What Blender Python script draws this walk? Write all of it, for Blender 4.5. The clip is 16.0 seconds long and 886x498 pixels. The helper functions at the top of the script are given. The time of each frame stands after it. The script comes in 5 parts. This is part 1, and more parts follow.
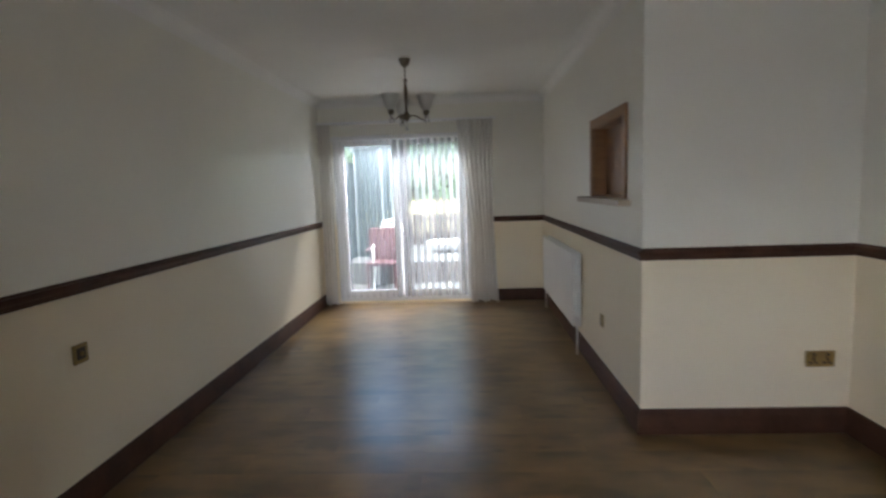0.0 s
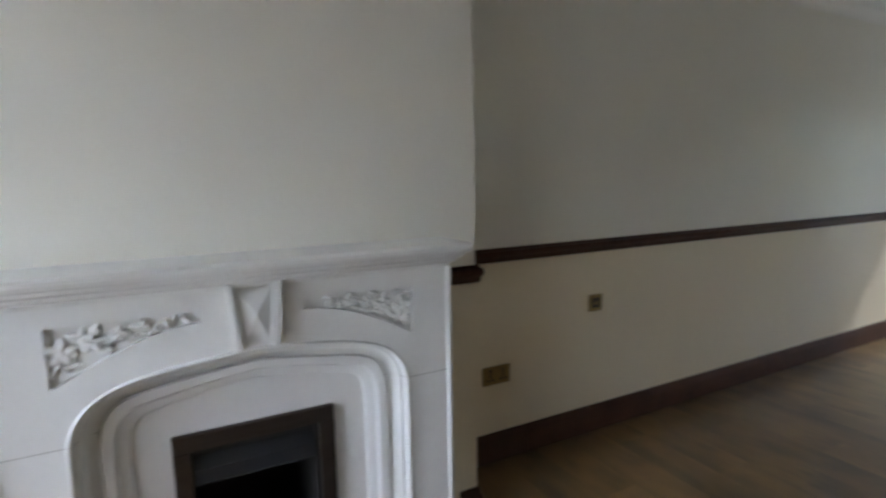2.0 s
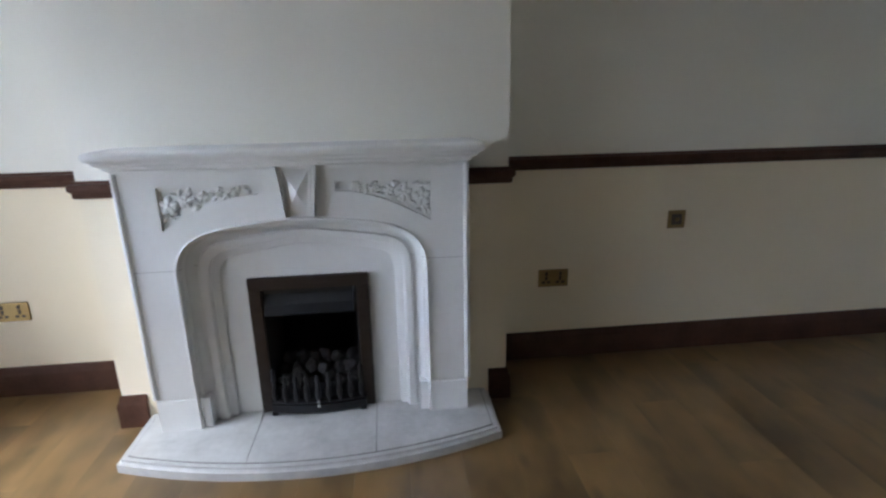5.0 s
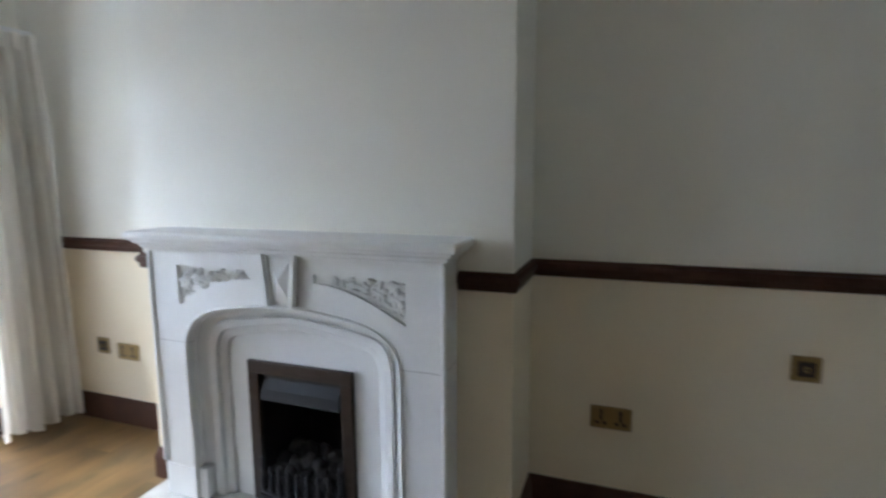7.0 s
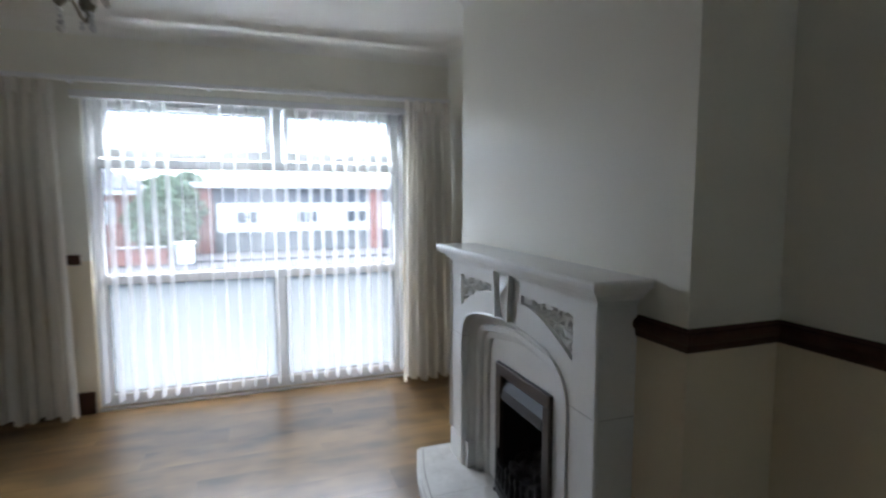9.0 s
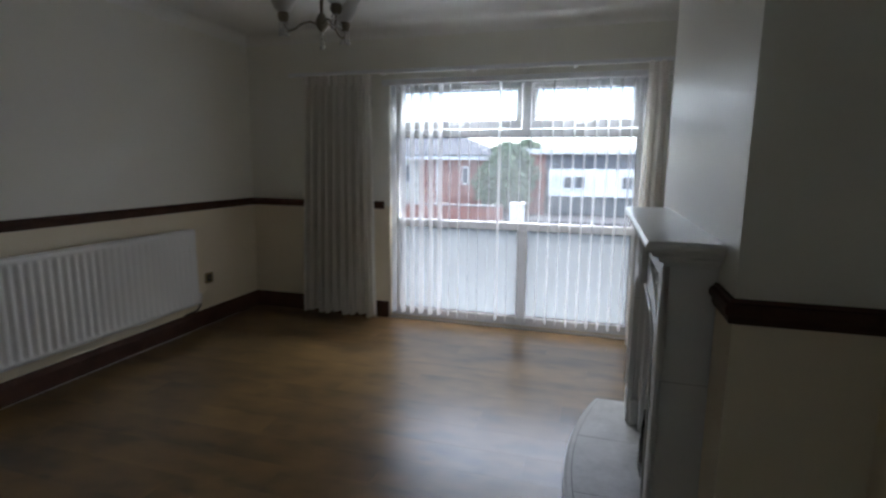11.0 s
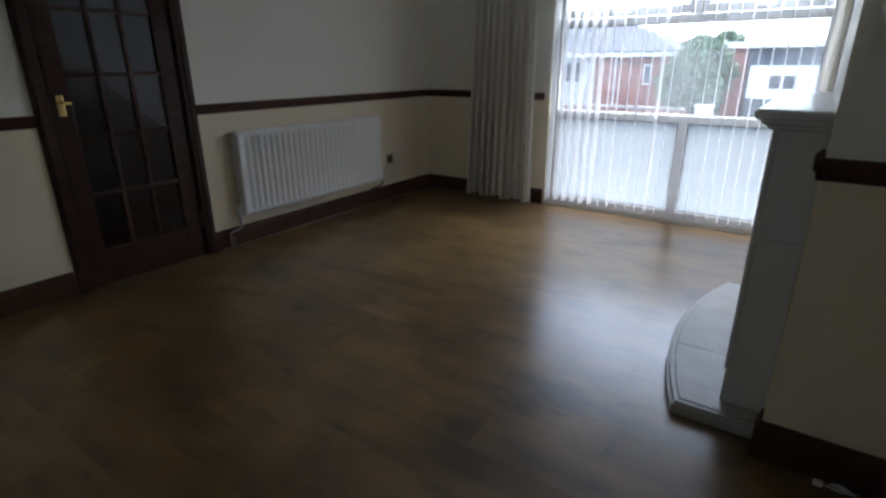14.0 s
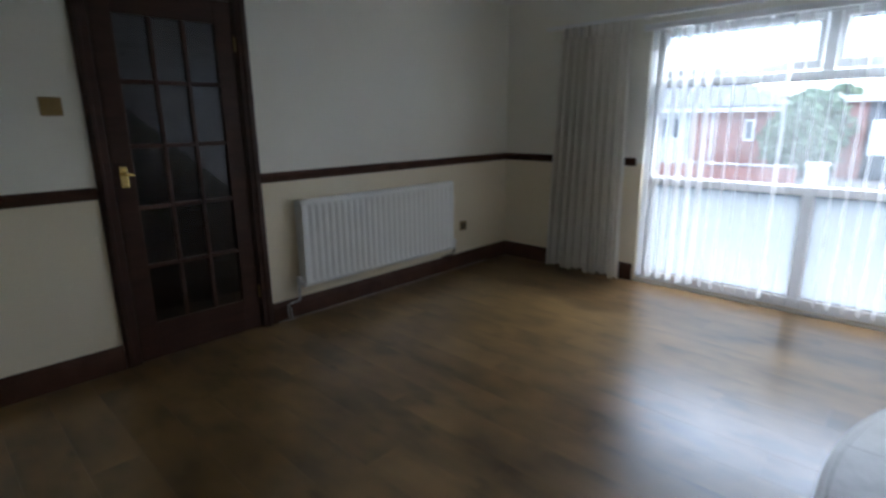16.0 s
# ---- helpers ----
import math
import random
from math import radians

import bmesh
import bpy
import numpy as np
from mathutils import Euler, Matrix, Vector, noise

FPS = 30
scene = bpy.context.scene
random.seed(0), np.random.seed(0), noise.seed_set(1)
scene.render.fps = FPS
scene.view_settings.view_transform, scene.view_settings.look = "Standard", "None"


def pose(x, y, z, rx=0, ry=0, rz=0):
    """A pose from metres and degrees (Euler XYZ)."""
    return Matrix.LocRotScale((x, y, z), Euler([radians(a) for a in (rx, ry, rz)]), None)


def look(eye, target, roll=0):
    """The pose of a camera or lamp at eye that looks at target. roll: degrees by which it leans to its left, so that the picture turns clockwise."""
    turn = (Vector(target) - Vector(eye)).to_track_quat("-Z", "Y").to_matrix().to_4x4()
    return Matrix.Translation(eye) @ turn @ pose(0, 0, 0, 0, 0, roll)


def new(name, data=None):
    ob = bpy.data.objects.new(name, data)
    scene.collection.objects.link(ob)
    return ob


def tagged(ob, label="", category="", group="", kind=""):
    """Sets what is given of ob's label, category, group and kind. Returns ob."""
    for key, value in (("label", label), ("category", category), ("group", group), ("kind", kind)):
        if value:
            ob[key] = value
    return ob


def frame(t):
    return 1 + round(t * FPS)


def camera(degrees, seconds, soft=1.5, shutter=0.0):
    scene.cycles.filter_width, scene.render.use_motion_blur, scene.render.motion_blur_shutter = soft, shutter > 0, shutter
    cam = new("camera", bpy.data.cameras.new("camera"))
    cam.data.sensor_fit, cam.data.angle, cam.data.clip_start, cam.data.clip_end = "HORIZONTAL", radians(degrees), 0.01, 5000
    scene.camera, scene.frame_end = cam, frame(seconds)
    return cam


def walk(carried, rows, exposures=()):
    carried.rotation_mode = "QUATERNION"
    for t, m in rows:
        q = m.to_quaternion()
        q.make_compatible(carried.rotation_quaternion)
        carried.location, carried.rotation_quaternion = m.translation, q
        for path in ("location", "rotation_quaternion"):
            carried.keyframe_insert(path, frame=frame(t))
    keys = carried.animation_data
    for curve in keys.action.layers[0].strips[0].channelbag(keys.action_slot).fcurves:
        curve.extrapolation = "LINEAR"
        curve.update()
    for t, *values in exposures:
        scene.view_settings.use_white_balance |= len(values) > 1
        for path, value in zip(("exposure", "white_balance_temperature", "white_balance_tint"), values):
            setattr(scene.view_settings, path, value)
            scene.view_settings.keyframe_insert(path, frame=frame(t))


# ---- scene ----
# ---- camera ----
cam = camera(80.6, 16.0, 2.4, 0.5)
PATH = [
    (0, (-0.063, 1.315, 1.34), (-0.159, 3.299, 1.111), -1.9),
    (0.5, (0.014, 1.477, 1.349), (-0.357, 3.435, 1.177), -1.6),
    (1, (0.126, 1.556, 1.356), (-0.721, 3.354, 1.133), -1.5),
    (1.5, (0.152, 1.554, 1.312), (-1.239, 2.973, 1.082), -1.1),
    (2, (0.152, 1.588, 1.317), (-1.603, 2.509, 1.044), -1.0),
    (2.5, (0.238, 1.67, 1.326), (-1.653, 2.226, 0.987), -0.7),
    (3, (0.386, 1.721, 1.301), (-1.517, 2.092, 0.81), -0.8),
    (5.3, (0.535, 2.215, 1.26), (-1.384, 2.392, 0.727), -1.4),
    (5.5, (0.496, 2.313, 1.266), (-1.441, 2.479, 0.798), -1.2),
    (6, (0.421, 2.544, 1.253), (-1.544, 2.646, 0.895), -1.3),
    (6.5, (0.321, 2.76, 1.303), (-1.642, 2.55, 0.981), -0.8),
    (7, (0.162, 2.899, 1.309), (-1.701, 2.227, 1.031), -0.4),
    (7.5, (-0.005, 3.072, 1.34), (-1.622, 1.91, 1.149), -0.4),
    (8, (-0.124, 3.332, 1.36), (-1.443, 1.843, 1.15), -0.3),
    (8.5, (-0.222, 3.477, 1.321), (-1.271, 1.793, 1.074), -0.4),
    (9, (-0.398, 3.593, 1.34), (-1.07, 1.72, 1.146), -0.1),
    (9.5, (-0.545, 3.769, 1.35), (-0.919, 1.811, 1.19), -0.1),
    (10, (-0.759, 3.891, 1.319), (-0.793, 1.903, 1.102), 0.1),
    (12.3, (-1.316, 4.009, 1.319), (-0.368, 2.303, 0.883), 0.1),
    (12.5, (-1.328, 4.081, 1.299), (-0.361, 2.39, 0.848), -0.1),
    (13, (-1.391, 4.239, 1.282), (-0.385, 2.587, 0.773), -0.1),
    (13.5, (-1.397, 4.307, 1.265), (-0.349, 2.696, 0.712), -0.1),
    (14, (-1.407, 4.328, 1.246), (-0.325, 2.784, 0.577), -0.2),
    (14.5, (-1.39, 4.336, 1.241), (-0.282, 2.843, 0.504), -0.2),
    (15, (-1.329, 4.301, 1.265), (-0.202, 2.808, 0.557), -0.3),
    (15.5, (-1.255, 4.133, 1.285), (-0.092, 2.629, 0.663), -0.5),
    (16, (-1.206, 3.946, 1.31), (0.15, 2.555, 0.831), -0.7),
]
EXPOSURES = [
    (0, 4.88, 6450, 15), (1, 4.98, 6400, 14), (1.5, 4.95, 6300, 13), (3, 4.92, 6000, 13), (5.5, 4.92, 5850, 13),
    (7, 5.2, 5800, 11), (8, 4.75, 5850, 10), (9, 4.2, 6050, 11), (10, 3.65, 6150, 12), (12.5, 3.5, 6100, 12),
    (14.5, 4.05, 5850, 10), (16, 4.2, 5750, 9),
]
walk(cam, [(t, look(eye, target, roll)) for t, eye, target, roll in PATH], EXPOSURES)

# ---- light ----
world = bpy.data.worlds.new("overcast")
scene.world = world
world.use_nodes = True
wn = world.node_tree
sky = wn.nodes.new("ShaderNodeTexSky")
sky.sky_type = 'NISHITA'
sky.sun_disc = False
sky.sun_elevation = radians(70)
sky.sun_rotation = radians(180)
sky.air_density, sky.dust_density, sky.ozone_density = 0.75, 2.2, 1.3
wn.links.new(sky.outputs[0], wn.nodes["Background"].inputs[0])
wn.nodes["Background"].inputs[1].default_value = 0.15
sun_data = bpy.data.lights.new("sun", 'SUN')
sun_data.energy, sun_data.angle, sun_data.color = 1.5, radians(150), (1.0, 0.94, 0.86)
sun = new("sun", sun_data)
sun.matrix_world = look((0, -6.0, 22), (0, 2, 0))


def sky_fill(name, at, long, deep, tilt, watts):
    """Added area lamp in the head of a window's opening, extra steep skylight indoors."""
    lamp = bpy.data.lights.new(name, 'AREA')
    lamp.shape, lamp.size, lamp.size_y = 'RECTANGLE', long, deep
    lamp.energy, lamp.color = watts, (0.92, 0.97, 1.0)
    new(name, lamp).matrix_world = pose(*at, tilt)


sky_fill("sky_fill_patio", (-0.82, 7.63, 1.972), 1.5, 0.12, 40, 15.0)
sky_fill("sky_fill_front", (-0.43, -0.31, 1.972), 1.9, 0.12, -40, 24.0)


# ---- materials ----
def material(name, colour, rough=0.5, metal=0.0, spread=0.12, scale=6.0, fine=60.0, bump=0.05, stretch=(1, 1, 1), coat=0.0, per_piece=0.0, spec=0.5):
    """A surface with broad and fine variation of colour, and fine relief."""
    m = bpy.data.materials.new(name)
    m.use_nodes = True
    nt = m.node_tree
    p = nt.nodes["Principled BSDF"]
    tc = nt.nodes.new("ShaderNodeTexCoord")
    mp = nt.nodes.new("ShaderNodeMapping")
    mp.inputs["Scale"].default_value = stretch
    nt.links.new(tc.outputs["Object"], mp.inputs[0])
    n1 = nt.nodes.new("ShaderNodeTexNoise")
    n1.inputs["Scale"].default_value, n1.inputs["Detail"].default_value = scale, 4
    n2 = nt.nodes.new("ShaderNodeTexNoise")
    n2.inputs["Scale"].default_value, n2.inputs["Detail"].default_value = fine, 3
    for n in (n1, n2):
        nt.links.new(mp.outputs[0], n.inputs["Vector"])
    add = nt.nodes.new("ShaderNodeMath")
    add.operation = 'MULTIPLY_ADD'
    add.inputs[1].default_value = 0.4
    nt.links.new(n2.outputs[0], add.inputs[0])
    nt.links.new(n1.outputs[0], add.inputs[2])
    rng = nt.nodes.new("ShaderNodeMapRange")
    rng.inputs[1].default_value, rng.inputs[2].default_value = 0.35, 1.05
    rng.inputs[3].default_value, rng.inputs[4].default_value = 1 - spread, 1 + spread
    nt.links.new(add.outputs[0], rng.inputs[0])
    value = rng.outputs[0]
    if per_piece:
        info = nt.nodes.new("ShaderNodeObjectInfo")
        r2 = nt.nodes.new("ShaderNodeMapRange")
        r2.inputs[3].default_value, r2.inputs[4].default_value = 1 - per_piece, 1 + per_piece
        nt.links.new(info.outputs["Random"], r2.inputs[0])
        mul = nt.nodes.new("ShaderNodeMath")
        mul.operation = 'MULTIPLY'
        nt.links.new(value, mul.inputs[0])
        nt.links.new(r2.outputs[0], mul.inputs[1])
        value = mul.outputs[0]
    mix = nt.nodes.new("ShaderNodeVectorMath")
    mix.operation = 'SCALE'
    mix.inputs[0].default_value = colour
    nt.links.new(value, mix.inputs["Scale"])
    nt.links.new(mix.outputs[0], p.inputs["Base Color"])
    p.inputs["Metallic"].default_value = metal
    p.inputs["Specular IOR Level"].default_value = spec
    rr = nt.nodes.new("ShaderNodeMapRange")
    rr.inputs[3].default_value, rr.inputs[4].default_value = max(rough - 0.06, 0.02), min(rough + 0.06, 1)
    nt.links.new(n1.outputs[0], rr.inputs[0])
    nt.links.new(rr.outputs[0], p.inputs["Roughness"])
    if coat:
        p.inputs["Coat Weight"].default_value = coat
        p.inputs["Coat Roughness"].default_value = 0.15
    if bump:
        b = nt.nodes.new("ShaderNodeBump")
        b.inputs["Strength"].default_value = bump
        b.inputs["Distance"].default_value = 0.01
        nt.links.new(add.outputs[0], b.inputs["Height"])
        nt.links.new(b.outputs[0], p.inputs["Normal"])
    return m


def glass_material(name, tint=(0.97, 0.98, 0.98), rough=0.0, bump=0.0, scale=40.0, haze=0.0, milk=(0.185, 0.205, 0.22)):
    """A thin pane: mostly see-through, with gloss; haze scatters what is behind it."""
    m = bpy.data.materials.new(name)
    m.use_nodes = True
    nt = m.node_tree
    nt.nodes.remove(nt.nodes["Principled BSDF"])
    out = nt.nodes["Material Output"]
    tr = nt.nodes.new("ShaderNodeBsdfTransparent")
    tr.inputs[0].default_value = (*tint, 1)
    gl = nt.nodes.new("ShaderNodeBsdfGlossy")
    gl.inputs["Roughness"].default_value = max(rough, 0.02)
    fr = nt.nodes.new("ShaderNodeFresnel")
    mx = nt.nodes.new("ShaderNodeMixShader")
    nt.links.new(fr.outputs[0], mx.inputs[0])
    base = tr.outputs[0]
    if haze:
        tl = nt.nodes.new("ShaderNodeBsdfTranslucent")
        tl.inputs[0].default_value = (*milk, 1)
        hz = nt.nodes.new("ShaderNodeMixShader")
        tc = nt.nodes.new("ShaderNodeTexCoord")
        n = nt.nodes.new("ShaderNodeTexNoise")
        n.inputs["Scale"].default_value, n.inputs["Detail"].default_value = 3.0, 5
        nt.links.new(tc.outputs["Object"], n.inputs["Vector"])
        r = nt.nodes.new("ShaderNodeMapRange")
        r.inputs[1].default_value, r.inputs[2].default_value = 0.3, 0.7
        r.inputs[3].default_value, r.inputs[4].default_value = haze - 0.06, min(haze + 0.06, 1)
        nt.links.new(n.outputs[0], r.inputs[0])
        nt.links.new(r.outputs[0], hz.inputs[0])
        nt.links.new(tr.outputs[0], hz.inputs[1])
        nt.links.new(tl.outputs[0], hz.inputs[2])
        base = hz.outputs[0]
    nt.links.new(base, mx.inputs[1])
    nt.links.new(gl.outputs[0], mx.inputs[2])
    if bump:
        tc = nt.nodes.new("ShaderNodeTexCoord")
        n = nt.nodes.new("ShaderNodeTexNoise")
        n.inputs["Scale"].default_value, n.inputs["Detail"].default_value = scale, 3
        nt.links.new(tc.outputs["Object"], n.inputs["Vector"])
        b = nt.nodes.new("ShaderNodeBump")
        b.inputs["Strength"].default_value, b.inputs["Distance"].default_value = bump, 0.02
        nt.links.new(n.outputs[0], b.inputs["Height"])
        nt.links.new(b.outputs[0], gl.inputs["Normal"])
    nt.links.new(mx.outputs[0], out.inputs[0])
    return m


def cloth_material(name, colour, through_share, rough=0.9):
    """Thin woven cloth that lets part of the light through."""
    m = material(name, colour, rough, 0, 0.06, 4, 350, 0.06, (1, 1, 0.3), spec=0.1)
    nt = m.node_tree
    p, out = nt.nodes["Principled BSDF"], nt.nodes["Material Output"]
    tl = nt.nodes.new("ShaderNodeBsdfTranslucent")
    tl.inputs[0].default_value = (*colour, 1)
    mx = nt.nodes.new("ShaderNodeMixShader")
    mx.inputs[0].default_value = through_share
    nt.links.new(p.outputs[0], mx.inputs[1])
    nt.links.new(tl.outputs[0], mx.inputs[2])
    nt.links.new(mx.outputs[0], out.inputs[0])
    return m


WALL_WHITE = material("white_wallpaper", (0.82, 0.805, 0.725), 0.42, 0, 0.03, 1.5, 220, 0.10, spec=0.35)
WALL_CREAM = material("cream_wallpaper", (0.81, 0.72, 0.552), 0.5, 0, 0.03, 1.5, 220, 0.10, spec=0.3)
CEILING = material("ceiling_paint", (0.84, 0.83, 0.79), 0.8, 0, 0.04, 2, 120, 0.10)
DARK_WOOD = material("dark_stained_wood", (0.042, 0.018, 0.012), 0.4, 0, 0.45, 5, 50, 0.06, (1, 1, 6), spec=0.3)
RAIL_WOOD = material("dark_stained_rail", (0.070, 0.033, 0.021), 0.5, 0, 0.4, 8, 60, 0.05, spec=0.15)
OAK = material("hatch_wood", (0.30, 0.15, 0.06), 0.45, 0, 0.3, 5, 60, 0.05, (1, 1, 5))
STONE = material("white_marble_composite", (0.72, 0.72, 0.70), 0.38, 0, 0.05, 5, 45, 0.02, coat=0.15)
HEARTH = material("grey_veined_marble", (0.48, 0.48, 0.465), 0.5, 0, 0.22, 9, 40, 0.02, coat=0.05)
SUBFLOOR = material("brown_subfloor", (0.11, 0.065, 0.035), 0.6)
JOINT = material("pale_joint_filler", (0.40, 0.39, 0.37), 0.9)
GROOVE = material("joint_shadow_grout", (0.16, 0.15, 0.14), 0.9)
BRONZE = material("brushed_bronze", (0.055, 0.044, 0.038), 0.38, 0.85, 0.2, 8, 200, 0.02, (1, 1, 8))
IRON = material("black_cast_iron", (0.012, 0.012, 0.013), 0.42, 0.4, 0.3, 20, 200, 0.08)
SOOT = material("matt_black_firebox", (0.012, 0.011, 0.011), 0.9, 0, 0.3, 10, 60, 0.1)
HOOD = material("blue_grey_hood", (0.012, 0.013, 0.015), 0.42, 0.1, 0.15, 10, 90, 0.02, spec=0.4)
COAL = material("ceramic_coal", (0.030, 0.028, 0.028), 0.9, 0, 0.7, 30, 120, 0.3, per_piece=0.7)
UPVC = material("white_upvc", (0.80, 0.81, 0.82), 0.32, 0, 0.03, 3, 80, 0.01)
GASKET = material("black_rubber_gasket", (0.02, 0.02, 0.022), 0.7)
RADIATOR = material("white_enamel", (0.80, 0.79, 0.76), 0.32, 0, 0.03, 4, 90, 0.01)
PLASTIC = material("white_plastic", (0.75, 0.74, 0.72), 0.4, 0, 0.04)
BRASS = material("antique_brass", (0.36, 0.26, 0.115), 0.36, 0.9, 0.15, 12, 120, 0.03)
BRIGHT_BRASS = material("polished_brass", (0.80, 0.58, 0.22), 0.18, 1.0, 0.1, 12, 120, 0.02)
INSERT = material("dark_insert", (0.045, 0.036, 0.026), 0.45)
CHROME = material("chromed_steel", (0.6, 0.6, 0.6), 0.2, 1.0, 0.05)
PIPE = material("dull_grey_pipe", (0.52, 0.51, 0.49), 0.35, 0.2)
CURTAIN = cloth_material("cream_curtain_cloth", (0.93, 0.91, 0.865), 0.42)
SHEER = cloth_material("sheer_white_voile", (0.94, 0.92, 0.88), 0.5)
SLAT = cloth_material("white_blind_fabric", (0.68, 0.69, 0.695), 0.5)
THIN_SLAT = cloth_material("thin_blind_fabric", (0.50, 0.51, 0.515), 0.5)
for sheer, clear in ((SHEER, 0.3), (SLAT, 0.36), (THIN_SLAT, 0.35)):
    voile = sheer.node_tree
    see = voile.nodes.new("ShaderNodeBsdfTransparent")
    veil = voile.nodes.new("ShaderNodeMixShader")
    veil.inputs[0].default_value = clear
    voile.links.new(voile.nodes["Material Output"].inputs[0].links[0].from_socket, veil.inputs[1])
    voile.links.new(see.outputs[0], veil.inputs[2])
    voile.links.new(veil.outputs[0], voile.nodes["Material Output"].inputs[0])
SILL = material("matt_white_sill", (0.74, 0.74, 0.73), 0.75, 0, 0.05, 3, 60, 0.02, spec=0.2)
SHADE = cloth_material("frosted_glass_shade", (0.78, 0.78, 0.76), 0.5, 0.3)
# Tints of the next three panes dim the daylight; their hazes imitate glare.
PANE = glass_material("veiled_pane", (0.70, 0.715, 0.71), 0, 0, 40, 0.07, (0.2, 0.205, 0.2))
TOP_PANE = glass_material("dimmed_top_light", (0.52, 0.53, 0.53), 0, 0, 40, 0.09, (0.2, 0.205, 0.2))
PATIO_PANE = glass_material("patio_pane", (0.66, 0.70, 0.69), 0, 0, 40, 0.06, (0.15, 0.165, 0.17))
FROSTED = glass_material("misted_pane", (0.46, 0.50, 0.525), 0.1, 0, 40, 0.74, (0.195, 0.21, 0.213))
OBSCURE = glass_material("patterned_door_glass", (0.28, 0.29, 0.325), 0.10, 0.6, 14)
BRICK = material("red_brick", (0.26, 0.10, 0.075), 0.85, 0, 0.25, 3, 40, 0.2, per_piece=0.1)
ROOF = material("grey_concrete_tile", (0.10, 0.105, 0.115), 0.8, 0, 0.2, 2, 30, 0.2, per_piece=0.12)
WHITE_PAINT = material("white_exterior_paint", (0.80, 0.785, 0.745), 0.5, 0, 0.05)
DARK_GLASS = material("house_window_glass", (0.06, 0.07, 0.08), 0.1, 0, 0.2)
RENDERED = material("pale_cladding", (0.40, 0.385, 0.33), 0.7, 0, 0.08)
DARK_CLAD = material("dark_grey_cladding", (0.09, 0.10, 0.10), 0.7, 0, 0.15)
LEAF = material("green_foliage", (0.085, 0.135, 0.07), 0.7, 0, 0.4, 2, 30, 0, per_piece=0.2)
BARK = material("brown_bark", (0.10, 0.07, 0.05), 0.9, 0, 0.3, 8, 40, 0.3)
TARMAC = material("wet_tarmac", (0.06, 0.06, 0.064), 0.8, 0, 0.2, 1, 60, 0.1)
CONCRETE = material("pale_concrete", (0.24, 0.235, 0.225), 0.6, 0, 0.12, 1.2, 50, 0.1)
PAVING = material("damp_garden_paving", (0.13, 0.13, 0.125), 0.7, 0, 0.15, 1.5, 50, 0.1)
POST_PAINT = material("pale_grey_post_paint", (0.22, 0.24, 0.24), 0.6, 0, 0.1)
LAWN = material("dry_lawn", (0.22, 0.19, 0.10), 0.9, 0, 0.25, 2, 60, 0.3)
SHED_PAINT = material("blue_grey_timber_paint", (0.034, 0.048, 0.050), 0.7, 0, 0.15, 4, 40, 0.1, (1, 1, 0.2), per_piece=0.15)
FENCE_PAINT = material("dark_brown_fence_timber", (0.085, 0.07, 0.065), 0.8, 0, 0.25, 4, 40, 0.1, per_piece=0.2)
MAROON = material("maroon_plastic", (0.085, 0.036, 0.04), 0.5, 0, 0.1)


